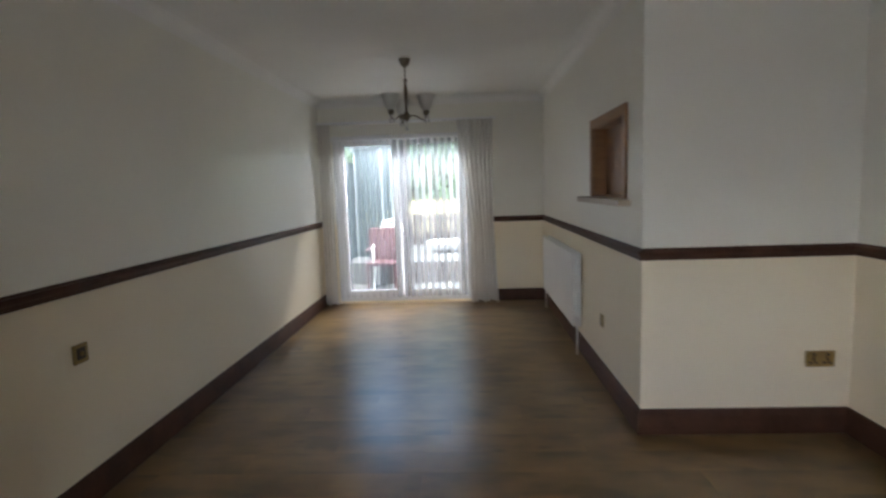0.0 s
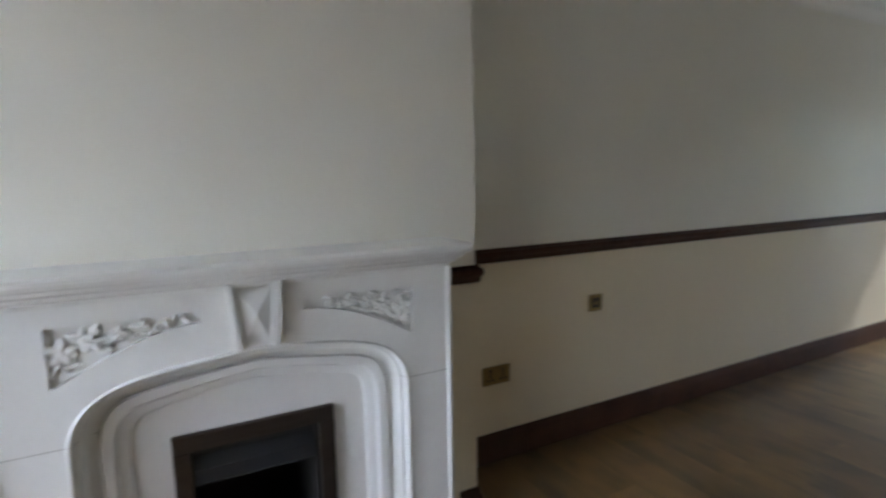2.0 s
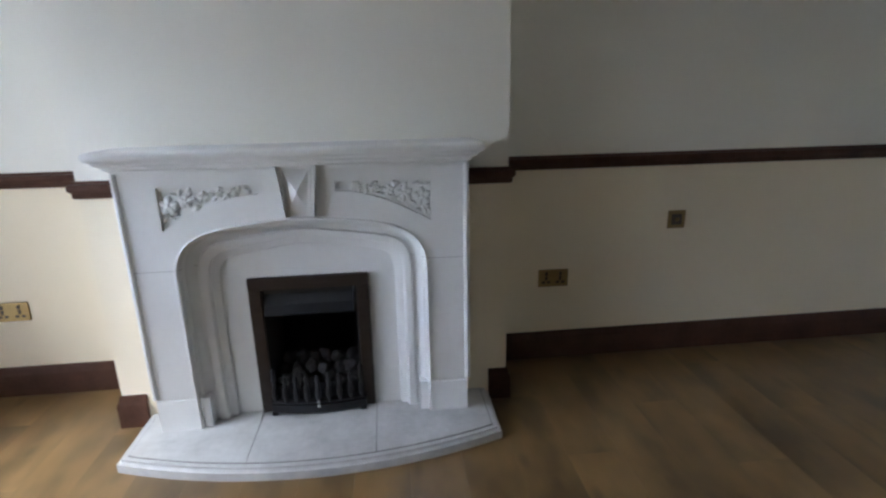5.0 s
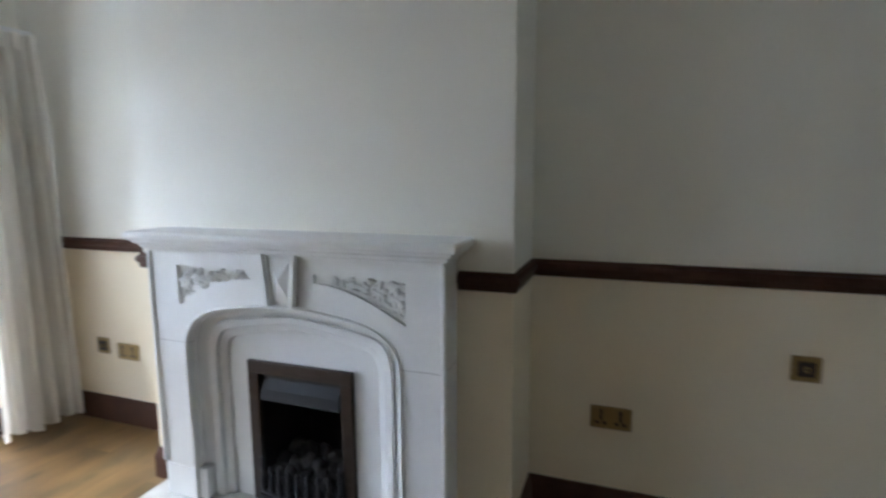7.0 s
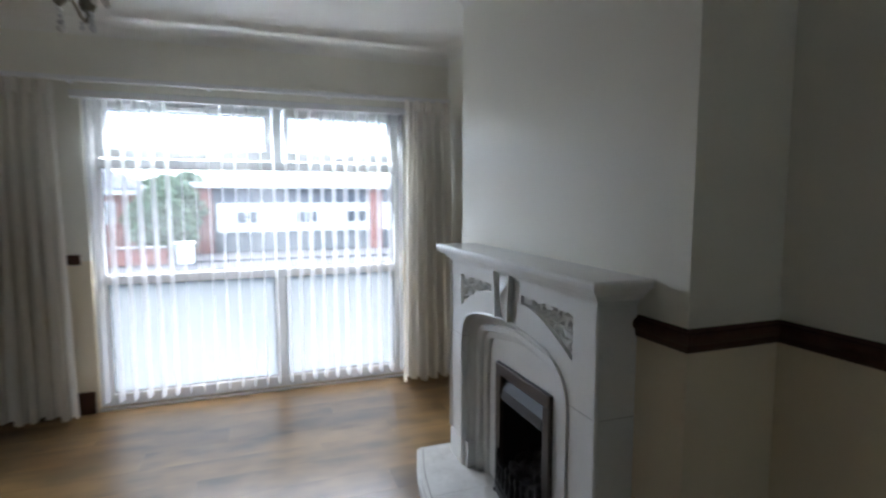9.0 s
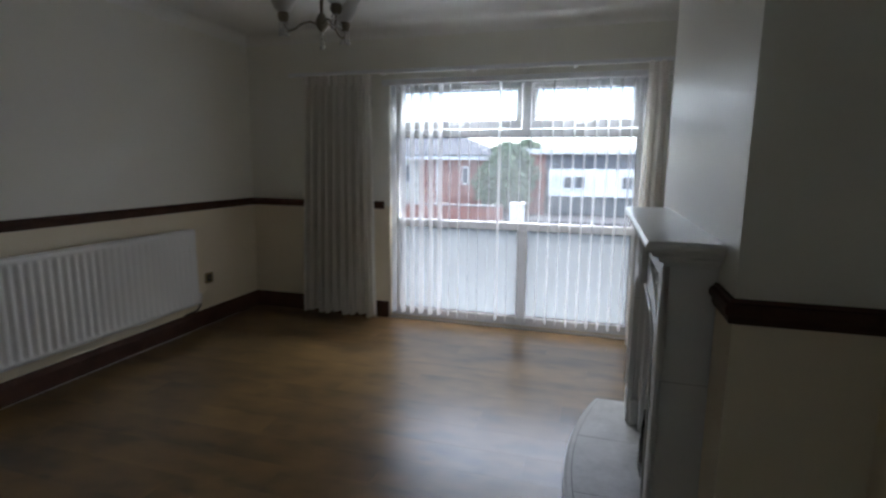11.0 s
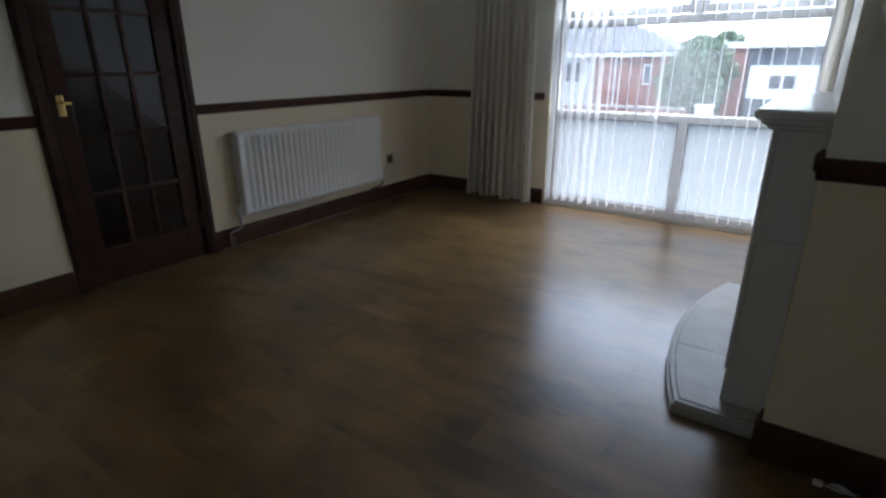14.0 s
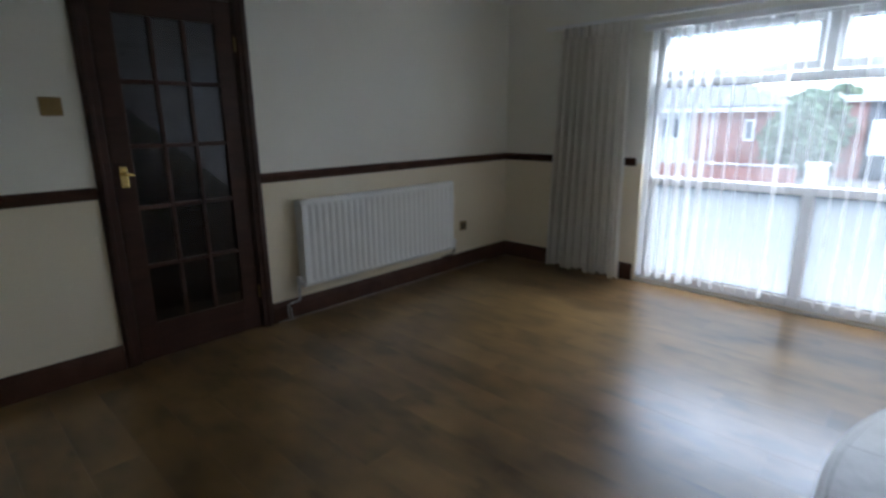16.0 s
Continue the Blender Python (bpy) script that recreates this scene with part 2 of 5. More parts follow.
def laminate():
    """Brown oak laminate: every board has its own tone and grain, with cloudy dark streaks and knots."""
    m = bpy.data.materials.new("oak_laminate")
    m.use_nodes = True
    nt = m.node_tree
    p = nt.nodes["Principled BSDF"]
    tc = nt.nodes.new("ShaderNodeTexCoord")
    info = nt.nodes.new("ShaderNodeObjectInfo")
    off = nt.nodes.new("ShaderNodeVectorMath")
    off.operation = 'MULTIPLY_ADD'
    comb = nt.nodes.new("ShaderNodeCombineXYZ")
    nt.links.new(info.outputs["Random"], comb.inputs[0])
    nt.links.new(info.outputs["Random"], comb.inputs[1])
    nt.links.new(comb.outputs[0], off.inputs[0])
    off.inputs[1].default_value = (37, 91, 0)
    nt.links.new(tc.outputs["Object"], off.inputs[2])
    mp = nt.nodes.new("ShaderNodeMapping")
    mp.inputs["Scale"].default_value = (1.0, 5.0, 1.0)
    nt.links.new(off.outputs[0], mp.inputs[0])
    grain = nt.nodes.new("ShaderNodeTexNoise")
    grain.inputs["Scale"].default_value, grain.inputs["Detail"].default_value, grain.inputs["Roughness"].default_value = 9, 1, 0.5
    nt.links.new(mp.outputs[0], grain.inputs["Vector"])
    cloud = nt.nodes.new("ShaderNodeTexNoise")
    cloud.inputs["Scale"].default_value, cloud.inputs["Detail"].default_value = 2.2, 2
    mp2 = nt.nodes.new("ShaderNodeMapping")
    mp2.inputs["Scale"].default_value = (1.3, 2.4, 1.0)
    nt.links.new(off.outputs[0], mp2.inputs[0])
    nt.links.new(mp2.outputs[0], cloud.inputs["Vector"])
    ramp = nt.nodes.new("ShaderNodeValToRGB")
    e = ramp.color_ramp.elements
    e[0].position, e[0].color = 0.34, (0.090, 0.054, 0.021, 1)
    e[1].position, e[1].color = 0.66, (0.218, 0.132, 0.050, 1)
    mid = ramp.color_ramp.elements.new(0.48)
    mid.color = (0.158, 0.096, 0.037, 1)
    mixer = nt.nodes.new("ShaderNodeMath")
    mixer.operation = 'MULTIPLY_ADD'
    mixer.inputs[1].default_value = 0.06
    nt.links.new(grain.outputs[0], mixer.inputs[0])
    sc = nt.nodes.new("ShaderNodeMath")
    sc.operation = 'MULTIPLY'
    sc.inputs[1].default_value = 0.94
    nt.links.new(cloud.outputs[0], sc.inputs[0])
    nt.links.new(sc.outputs[0], mixer.inputs[2])
    nt.links.new(mixer.outputs[0], ramp.inputs[0])
    tone = nt.nodes.new("ShaderNodeMapRange")
    tone.inputs[3].default_value, tone.inputs[4].default_value = 0.91, 1.09
    nt.links.new(info.outputs["Random"], tone.inputs[0])
    vm = nt.nodes.new("ShaderNodeVectorMath")
    vm.operation = 'SCALE'
    place = nt.nodes.new("ShaderNodeNewGeometry")
    smudge = nt.nodes.new("ShaderNodeTexNoise")
    smudge.inputs["Scale"].default_value, smudge.inputs["Detail"].default_value = 2.3, 3
    nt.links.new(place.outputs["Position"], smudge.inputs["Vector"])
    worn = nt.nodes.new("ShaderNodeMapRange")
    worn.inputs[1].default_value, worn.inputs[2].default_value = 0.34, 0.62
    worn.inputs[3].default_value, worn.inputs[4].default_value = 0.66, 1.08
    nt.links.new(smudge.outputs[0], worn.inputs[0])
    both = nt.nodes.new("ShaderNodeMath")
    both.operation = 'MULTIPLY'
    nt.links.new(tone.outputs[0], both.inputs[0])
    nt.links.new(worn.outputs[0], both.inputs[1])
    nt.links.new(ramp.outputs[0], vm.inputs[0])
    nt.links.new(both.outputs[0], vm.inputs["Scale"])
    # scattered dark knots, drawn out along the grain
    mp3 = nt.nodes.new("ShaderNodeMapping")
    mp3.inputs["Scale"].default_value = (2.6, 5.5, 1.0)
    nt.links.new(off.outputs[0], mp3.inputs[0])
    cell = nt.nodes.new("ShaderNodeTexVoronoi")
    cell.inputs["Scale"].default_value = 1.0
    nt.links.new(mp3.outputs[0], cell.inputs["Vector"])
    knot = nt.nodes.new("ShaderNodeMapRange")
    knot.inputs[1].default_value, knot.inputs[2].default_value = 0.02, 0.14
    knot.inputs[3].default_value, knot.inputs[4].default_value = 0.5, 1.0
    nt.links.new(cell.outputs["Distance"], knot.inputs[0])
    knotted = nt.nodes.new("ShaderNodeVectorMath")
    knotted.operation = 'SCALE'
    nt.links.new(vm.outputs[0], knotted.inputs[0])
    nt.links.new(knot.outputs[0], knotted.inputs["Scale"])
    nt.links.new(knotted.outputs[0], p.inputs["Base Color"])
    rr = nt.nodes.new("ShaderNodeMapRange")
    rr.inputs[3].default_value, rr.inputs[4].default_value = 0.278, 0.292
    nt.links.new(cloud.outputs[0], rr.inputs[0])
    nt.links.new(rr.outputs[0], p.inputs["Roughness"])
    p.inputs["Specular IOR Level"].default_value = 0.88
    return m


LAMINATE = laminate()


# ---- mesh helpers ----
def mesh_object(name, bm, mats, smooth=False):
    me = bpy.data.meshes.new(name)
    bm.normal_update()
    bm.to_mesh(me)
    bm.free()
    for m in (mats if isinstance(mats, (list, tuple)) else [mats]):
        me.materials.append(m)
    if smooth:
        for poly in me.polygons:
            poly.use_smooth = True
        me.set_sharp_from_angle(angle=radians(38))
    return new(name, me)


def part(name, bm, mats, parent, label="", smooth=False):
    ob = mesh_object(name, bm, mats, smooth)
    ob.parent = parent
    if label:
        ob["label"] = label
    return ob


def thing(name, at, label, category, group="", kind=""):
    ob = new(name)
    ob.location = at
    ob.empty_display_size = 0.05
    return tagged(ob, label, category, group, kind)


def box(bm, x0, x1, y0, y1, z0, z1, bevel=0.0, seg=2, mat=0):
    vs = [bm.verts.new((x, y, z)) for x in (x0, x1) for y in (y0, y1) for z in (z0, z1)]
    quads = ((0, 1, 3, 2), (4, 6, 7, 5), (0, 4, 5, 1), (2, 3, 7, 6), (0, 2, 6, 4), (1, 5, 7, 3))
    fs = [bm.faces.new([vs[i] for i in q]) for q in quads]
    for f in fs:
        f.material_index = mat
    if bevel:
        es = list({e for f in fs for e in f.edges})
        bmesh.ops.bevel(bm, geom=es, offset=bevel, segments=seg, affect='EDGES', profile=0.6)
    return bm


def boxed(x0, x1, y0, y1, z0, z1, bevel=0.0, seg=2):
    return box(bmesh.new(), x0, x1, y0, y1, z0, z1, bevel, seg)


def lathe(bm, profile, steps=20, centre=(0, 0, 0)):
    """Turn (radius, height) pairs about an upright axis."""
    rings = []
    for r, z in profile:
        rings.append([bm.verts.new((centre[0] + r * math.cos(2 * math.pi * i / steps), centre[1] + r * math.sin(2 * math.pi * i / steps), centre[2] + z)) for i in range(steps)])
    for a, b in zip(rings, rings[1:]):
        for i in range(steps):
            bm.faces.new((a[i], a[(i + 1) % steps], b[(i + 1) % steps], b[i]))
    return bm


def tube(bm, pts, r, steps=8, caps=True):
    """A round bar along points; r may be one radius or one for each point."""
    pts = [Vector(q) for q in pts]
    radii = r if isinstance(r, (list, tuple)) else [r] * len(pts)
    rings = []
    for i, q in enumerate(pts):
        d = (pts[min(i + 1, len(pts) - 1)] - pts[max(i - 1, 0)]).normalized()
        up = Vector((0, 0, 1)) if abs(d.z) < 0.9 else Vector((1, 0, 0))
        a = d.cross(up).normalized()
        b = a.cross(d)
        rings.append([bm.verts.new(q + radii[i] * (math.cos(2 * math.pi * k / steps) * a + math.sin(2 * math.pi * k / steps) * b)) for k in range(steps)])
    for a, b in zip(rings, rings[1:]):
        for k in range(steps):
            bm.faces.new((a[k], a[(k + 1) % steps], b[(k + 1) % steps], b[k]))
    if caps:
        bm.faces.new(rings[0][::-1])
        bm.faces.new(rings[-1])
    return bm


def sweep(bm, path, profile, closed=False):
    """Carry an (out, up) profile along a level path of (x, y), mitred; out is to the path's right."""
    n = len(path)
    ps = [Vector(q) for q in path]
    rings = []
    for i, q in enumerate(ps):
        d0 = (q - ps[i - 1]).normalized() if i or closed else None
        d1 = (ps[(i + 1) % n] - q).normalized() if i < n - 1 or closed else None
        d0, d1 = d0 or d1, d1 or d0
        n0, n1 = Vector((d0.y, -d0.x)), Vector((d1.y, -d1.x))
        m = (n0 + n1).normalized()
        m = m / max(m.dot(n0), 0.2)
        rings.append([bm.verts.new((q.x + m.x * o, q.y + m.y * o, u)) for o, u in profile])
    k = len(profile)
    pairs = list(zip(rings, rings[1:])) + ([(rings[-1], rings[0])] if closed else [])
    for a, b in pairs:
        for j in range(k):
            bm.faces.new((a[j], b[j], b[(j + 1) % k], a[(j + 1) % k]))
    if not closed:
        bm.faces.new(rings[0])
        bm.faces.new(rings[-1][::-1])
    bmesh.ops.recalc_face_normals(bm, faces=bm.faces)
    return bm


def prism(bm, outline, axis, lo, hi):
    """Extrude a flat outline of (a, b) along an axis; a and b are the other two axes in order."""
    def at(a, b, c):
        return {"x": (c, a, b), "y": (a, c, b), "z": (a, b, c)}[axis]
    v0 = [bm.verts.new(at(a, b, lo)) for a, b in outline]
    v1 = [bm.verts.new(at(a, b, hi)) for a, b in outline]
    n = len(outline)
    bm.faces.new(v0[::-1])
    bm.faces.new(v1)
    for i in range(n):
        bm.faces.new((v0[i], v0[(i + 1) % n], v1[(i + 1) % n], v1[i]))
    bmesh.ops.recalc_face_normals(bm, faces=bm.faces)
    return bm


def wall(name, x0, x1, y0, y1, holes=(), z1=2.40, along="y", label="", split=0.96):
    """A thick wall with openings through it, cream below the rail and white above. holes: (from, to, low, high)."""
    a0, a1 = (y0, y1) if along == "y" else (x0, x1)
    cuts = sorted({a0, a1, *[h[0] for h in holes], *[h[1] for h in holes]})
    zs = sorted({0.0, split, z1, *[h[2] for h in holes], *[h[3] for h in holes]})
    solid = {}
    for i in range(len(cuts) - 1):
        for k in range(len(zs) - 1):
            ca, cz = (cuts[i] + cuts[i + 1]) / 2, (zs[k] + zs[k + 1]) / 2
            solid[i, k] = not any(h[0] < ca < h[1] and h[2] < cz < h[3] for h in holes)
    bm = bmesh.new()
    seen = {}

    def vert(a, c, z):
        key = (round(a, 5), c, round(z, 5))
        if key not in seen:
            seen[key] = bm.verts.new((x0 if c == 0 else x1, a, z) if along == "y" else (a, y0 if c == 0 else y1, z))
        return seen[key]
    for (i, k), full in solid.items():
        if not full:
            continue
        p, q, r, s = cuts[i], cuts[i + 1], zs[k], zs[k + 1]
        mi = 0 if s <= split + 1e-6 else 1
        quads = [((p, 0, r), (p, 0, s), (q, 0, s), (q, 0, r)), ((p, 1, r), (q, 1, r), (q, 1, s), (p, 1, s))]
        if not solid.get((i - 1, k)):
            quads.append(((p, 0, r), (p, 1, r), (p, 1, s), (p, 0, s)))
        if not solid.get((i + 1, k)):
            quads.append(((q, 0, r), (q, 0, s), (q, 1, s), (q, 1, r)))
        if not solid.get((i, k - 1)):
            quads.append(((p, 0, r), (q, 0, r), (q, 1, r), (p, 1, r)))
        if not solid.get((i, k + 1)):
            quads.append(((p, 0, s), (p, 1, s), (q, 1, s), (q, 0, s)))
        for qd in quads:
            bm.faces.new([vert(*c) for c in qd]).material_index = mi
    bmesh.ops.recalc_face_normals(bm, faces=bm.faces)
    return tagged(mesh_object(name, bm, [WALL_CREAM, WALL_WHITE]), label or "white wallpapered wall, cream below the dark rail", "wall", kind="structure")


# ---- the room's plan ----
WEST, EAST, SOUTH, NORTH = -1.77, 1.90, -0.126, 7.45
BREAST, B0, B1 = -1.445, 0.99, 2.557
PIER_X, PIER_Y = 0.832, 4.03
TOP = 2.40

wall("wall_west", WEST - 0.14, WEST, SOUTH - 0.26, NORTH + 0.26)
wall("wall_east", EAST, EAST + 0.12, SOUTH - 0.26, PIER_Y + 0.12, [(2.455, 3.205, 0.0, 1.995)])
wall("wall_kitchen_end", PIER_X, EAST, PIER_Y, PIER_Y + 0.12, along="x")
wall("wall_kitchen_side", PIER_X, PIER_X + 0.12, PIER_Y + 0.12, NORTH + 0.26, [(4.335, 5.065, 1.25, 1.73)])
wall("wall_south", WEST, EAST, SOUTH - 0.26, SOUTH, [(-1.42, 0.56, 0.02, 1.985)], along="x")
wall("wall_north", WEST, PIER_X, NORTH, NORTH + 0.26, [(-1.62, -0.02, 0.02, 1.985)], along="x")
wall("chimney_breast", WEST, BREAST, B0, B1, [(1.58, 1.955, 0.06, 0.60)])

bm = boxed(WEST - 0.14, EAST + 0.12, SOUTH - 0.26, NORTH + 0.26, -0.12, -0.012)
floor = tagged(mesh_object("floor", bm, SUBFLOOR), "brown oak laminate floor with a soft sheen", "floor", kind="structure")
bm = boxed(WEST - 0.14, EAST + 0.12, SOUTH - 0.26, NORTH + 0.26, TOP, TOP + 0.15)
tagged(mesh_object("ceiling", bm, CEILING), "plain white painted ceiling", "ceiling", kind="structure")

# the hollow coving where walls meet the ceiling
CR = 0.10
cove = [(0.0, TOP + 0.001), (CR, TOP + 0.001)] + [(CR - CR * math.cos(radians(d)), TOP - 0.0005 - CR + CR * math.sin(radians(d))) for d in (88, 76, 64, 52, 40, 28, 16, 5)] + [(0.0, TOP - CR)]
inner = [(WEST, SOUTH), (WEST, B0), (BREAST, B0), (BREAST, B1), (WEST, B1), (WEST, NORTH), (PIER_X, NORTH), (PIER_X, PIER_Y), (EAST, PIER_Y), (EAST, SOUTH)]
tagged(mesh_object("coving", sweep(bmesh.new(), inner, cove, True), CEILING, True), "white plaster coving round the ceiling", "coving", kind="structure")

# rail and skirting, run by run
RAIL = [(0.0, 0.938), (0.010, 0.938), (0.014, 0.946), (0.014, 0.958), (0.022, 0.966), (0.024, 0.978), (0.020, 0.988), (0.012, 0.992), (0.010, 1.0), (0.0, 1.0)]
SKIRT = [(0.0, 0.0), (0.018, 0.0), (0.018, 0.098), (0.015, 0.108), (0.010, 0.116), (0.009, 0.128), (0.005, 0.136), (0.0, 0.138)]
for name, run, prof, lab in (
    ("dado_rail", [(-1.46, SOUTH), (WEST, SOUTH), (WEST, B0), (BREAST, B0), (BREAST, 1.18)], RAIL, ""),
    ("dado_rail", [(BREAST, 2.375), (BREAST, B1), (WEST, B1), (WEST, NORTH), (-1.66, NORTH)], RAIL, ""),
    ("dado_rail", [(0.17, NORTH), (PIER_X, NORTH), (PIER_X, PIER_Y), (EAST, PIER_Y), (EAST, 3.275)], RAIL, ""),
    ("dado_rail", [(EAST, 2.39), (EAST, SOUTH), (0.612, SOUTH)], RAIL, ""),
    ("skirting", [(-1.44, SOUTH), (WEST, SOUTH), (WEST, B0), (BREAST, B0), (BREAST, 1.085)], SKIRT, ""),
    ("skirting", [(BREAST, 2.48), (BREAST, B1), (WEST, B1), (WEST, NORTH), (-1.64, NORTH)], SKIRT, ""),
    ("skirting", [(0.0, NORTH), (PIER_X, NORTH), (PIER_X, PIER_Y), (EAST, PIER_Y), (EAST, 3.275)], SKIRT, ""),
    ("skirting", [(EAST, 2.39), (EAST, SOUTH), (0.58, SOUTH)], SKIRT, ""),
):
    ob = mesh_object(name, sweep(bmesh.new(), run, prof), RAIL_WOOD, True)
    tagged(ob, "dark-stained moulded wooden dado rail" if name == "dado_rail" else "dark-stained moulded wooden skirting board", "dado rail" if name == "dado_rail" else "skirting", kind="structure")


# ---- front window ----
def window_bar(x0, x1, y0, y1, z0, z1, parent, name="frame_bar"):
    return part(name, boxed(x0, x1, y0, y1, z0, z1, 0.006, 2), UPVC, parent)


def pane(x0, x1, y, z0, z1, mat, parent, gasket=True, name="pane"):
    ob = part(name, boxed(x0, x1, y - 0.004, y + 0.004, z0, z1), mat, parent)
    ob.visible_shadow = False
    if gasket:
        g = bmesh.new()
        for a, b, c, d in ((x0, x1, z0, z0 + 0.006), (x0, x1, z1 - 0.006, z1), (x0, x0 + 0.006, z0 + 0.006, z1 - 0.006), (x1 - 0.006, x1, z0 + 0.006, z1 - 0.006)):
            box(g, a, b, y - 0.012, y + 0.012, c, d)
        part("gasket", g, GASKET, ob, "black rubber gasket")
    return ob


WY = SOUTH - 0.065
win = thing("window_1", (-0.43, WY, 0.02), "wide white plastic window with misted lower panes", "window", kind="structure")
win_parts = []


def wb(x0, x1, z0, z1, y0=WY - 0.035, y1=WY + 0.035):
    o = window_bar(x0, x1, y0, y1, z0, z1, None)
    win_parts.append(o)


wb(0.49, 0.56, 0.02, 1.985)
wb(-1.42, -1.36, 0.02, 1.985)
wb(-1.36, 0.49, 1.925, 1.985)
wb(-1.36, 0.49, 0.02, 0.095)
wb(-1.36, 0.49, 0.80, 0.862)
wb(-1.36, 0.49, 1.53, 1.585)
wb(-0.582, -0.516, 0.095, 0.80)
wb(-0.585, -0.520, 1.585, 1.925)
# opening top lights, proud of the fixed frame
for x0, x1 in ((-0.515, 0.485), (-1.358, -0.590)):
    for a, b, c, d in ((x0, x1, 1.59, 1.648), (x0, x1, 1.885, 1.922), (x0, x0 + 0.035, 1.648, 1.885), (x1 - 0.035, x1, 1.648, 1.885)):
        wb(a, b, c, d, WY - 0.02, WY + 0.048)
    win_parts.append(pane(x0 + 0.035, x1 - 0.035, WY, 1.648, 1.885, TOP_PANE, None))
    h = boxed((x0 + x1) / 2 - 0.05, (x0 + x1) / 2 + 0.05, WY + 0.048, WY + 0.066, 1.608, 1.626, 0.006)
    win_parts.append(part("window_handle", h, UPVC, None))
win_parts.append(pane(-1.36, 0.49, WY, 0.862, 1.53, PANE, None))
for x0, x1 in ((-0.516, 0.49), (-1.36, -0.582)):
    win_parts.append(pane(x0, x1, WY, 0.095, 0.80, FROSTED, None))
for o in win_parts:
    o.parent = win
    o.matrix_parent_inverse = Matrix.Translation((0.43, -WY, -0.02))
bm = boxed(-1.42, 0.56, SOUTH - 0.028, SOUTH + 0.004, 0.0, 0.02, 0.004)
tagged(mesh_object("window_sill", bm, SILL), "low white sill under the front window", "sill", kind="structure")


def slat_mesh(z0, z1, width=0.078, bow=0.002):
    """One hanging fabric louvre, slightly bowed across its width, with a weight at the hem."""
    bm = bmesh.new()
    rows = 10
    cols = 5
    grid = []
    for i in range(rows + 1):
        z = z0 + (z1 - z0) * i / rows
        tw = 0.02 * math.sin(i * 0.6)
        row = []
        for j in range(cols):
            u = j / (cols - 1) - 0.5
            p = Matrix.Rotation(tw * (1 - i / rows), 3, 'Z') @ Vector((u * width, bow * (1 - 4 * u * u), 0))
            row.append(bm.verts.new((p.x, p.y, z)))
        grid.append(row)
    for i in range(rows):
        for j in range(cols - 1):
            bm.faces.new((grid[i][j], grid[i][j + 1], grid[i + 1][j + 1], grid[i + 1][j]))
    bmesh.ops.solidify(bm, geom=bm.faces[:], thickness=0.0012)
    box(bm, -width / 2 + 0.002, width / 2 - 0.002, bow - 0.006, bow - 0.0035, z0, z0 + 0.035)
    return bm


def vertical_blind(name, x0, x1, y, z0, z1, angles, spacing, label, fabric, start=None):
    """Headrail with louvres hung from it; angles gives each louvre's turn, start where the first hangs."""
    th = thing(name, ((x0 + x1) / 2, y, z1), label, "blind")
    base = Matrix.Translation((-(x0 + x1) / 2, -y, -z1))
    rail = part("headrail", boxed(x0, x1, y - 0.022, y + 0.022, z1 - 0.045, z1, 0.006), UPVC, th)
    rail.matrix_parent_inverse = base
    chain = part("bead_chain", tube(bmesh.new(), [(x0 + 0.02, y + 0.018, z1 - 0.05), (x0 + 0.022, y + 0.02, 0.9), (x0 + 0.03, y + 0.018, z1 - 0.05)], 0.0025, 6), UPVC, th)
    chain.matrix_parent_inverse = base
    first = None
    begin = x0 if start is None else start
    n = int((x1 - begin) / spacing)
    for i in range(n):
        x = begin + spacing * (i + 0.5)
        if first is None:
            first = part("louvre", slat_mesh(z0 - z1 + 0.05, -0.05), fabric, th, smooth=True)
            ob = first
        else:
            ob = first.copy()
            scene.collection.objects.link(ob)
        ob.parent = th
        ob.matrix_basis = pose(x - (x0 + x1) / 2, 0, -0.002 + 0.008 * random.random(), 0, 0, angles(x) + random.uniform(-2.5, 2.5))
        clip = part("clip", boxed(-0.006, 0.006, -0.006, 0.006, -0.06, -0.04), UPVC, ob) if i == 0 else None
    return th


vertical_blind("vertical_blind", -1.43, 0.60, SOUTH + 0.045, 0.02, 1.975,
               lambda x: (77 if x > 0.05 else (86 if abs(x + 0.36) < 0.04 else 100)) + 2 * math.sin(5.1 * x), 0.079, "white fabric vertical blind, louvres turned open, at the front window", SLAT)


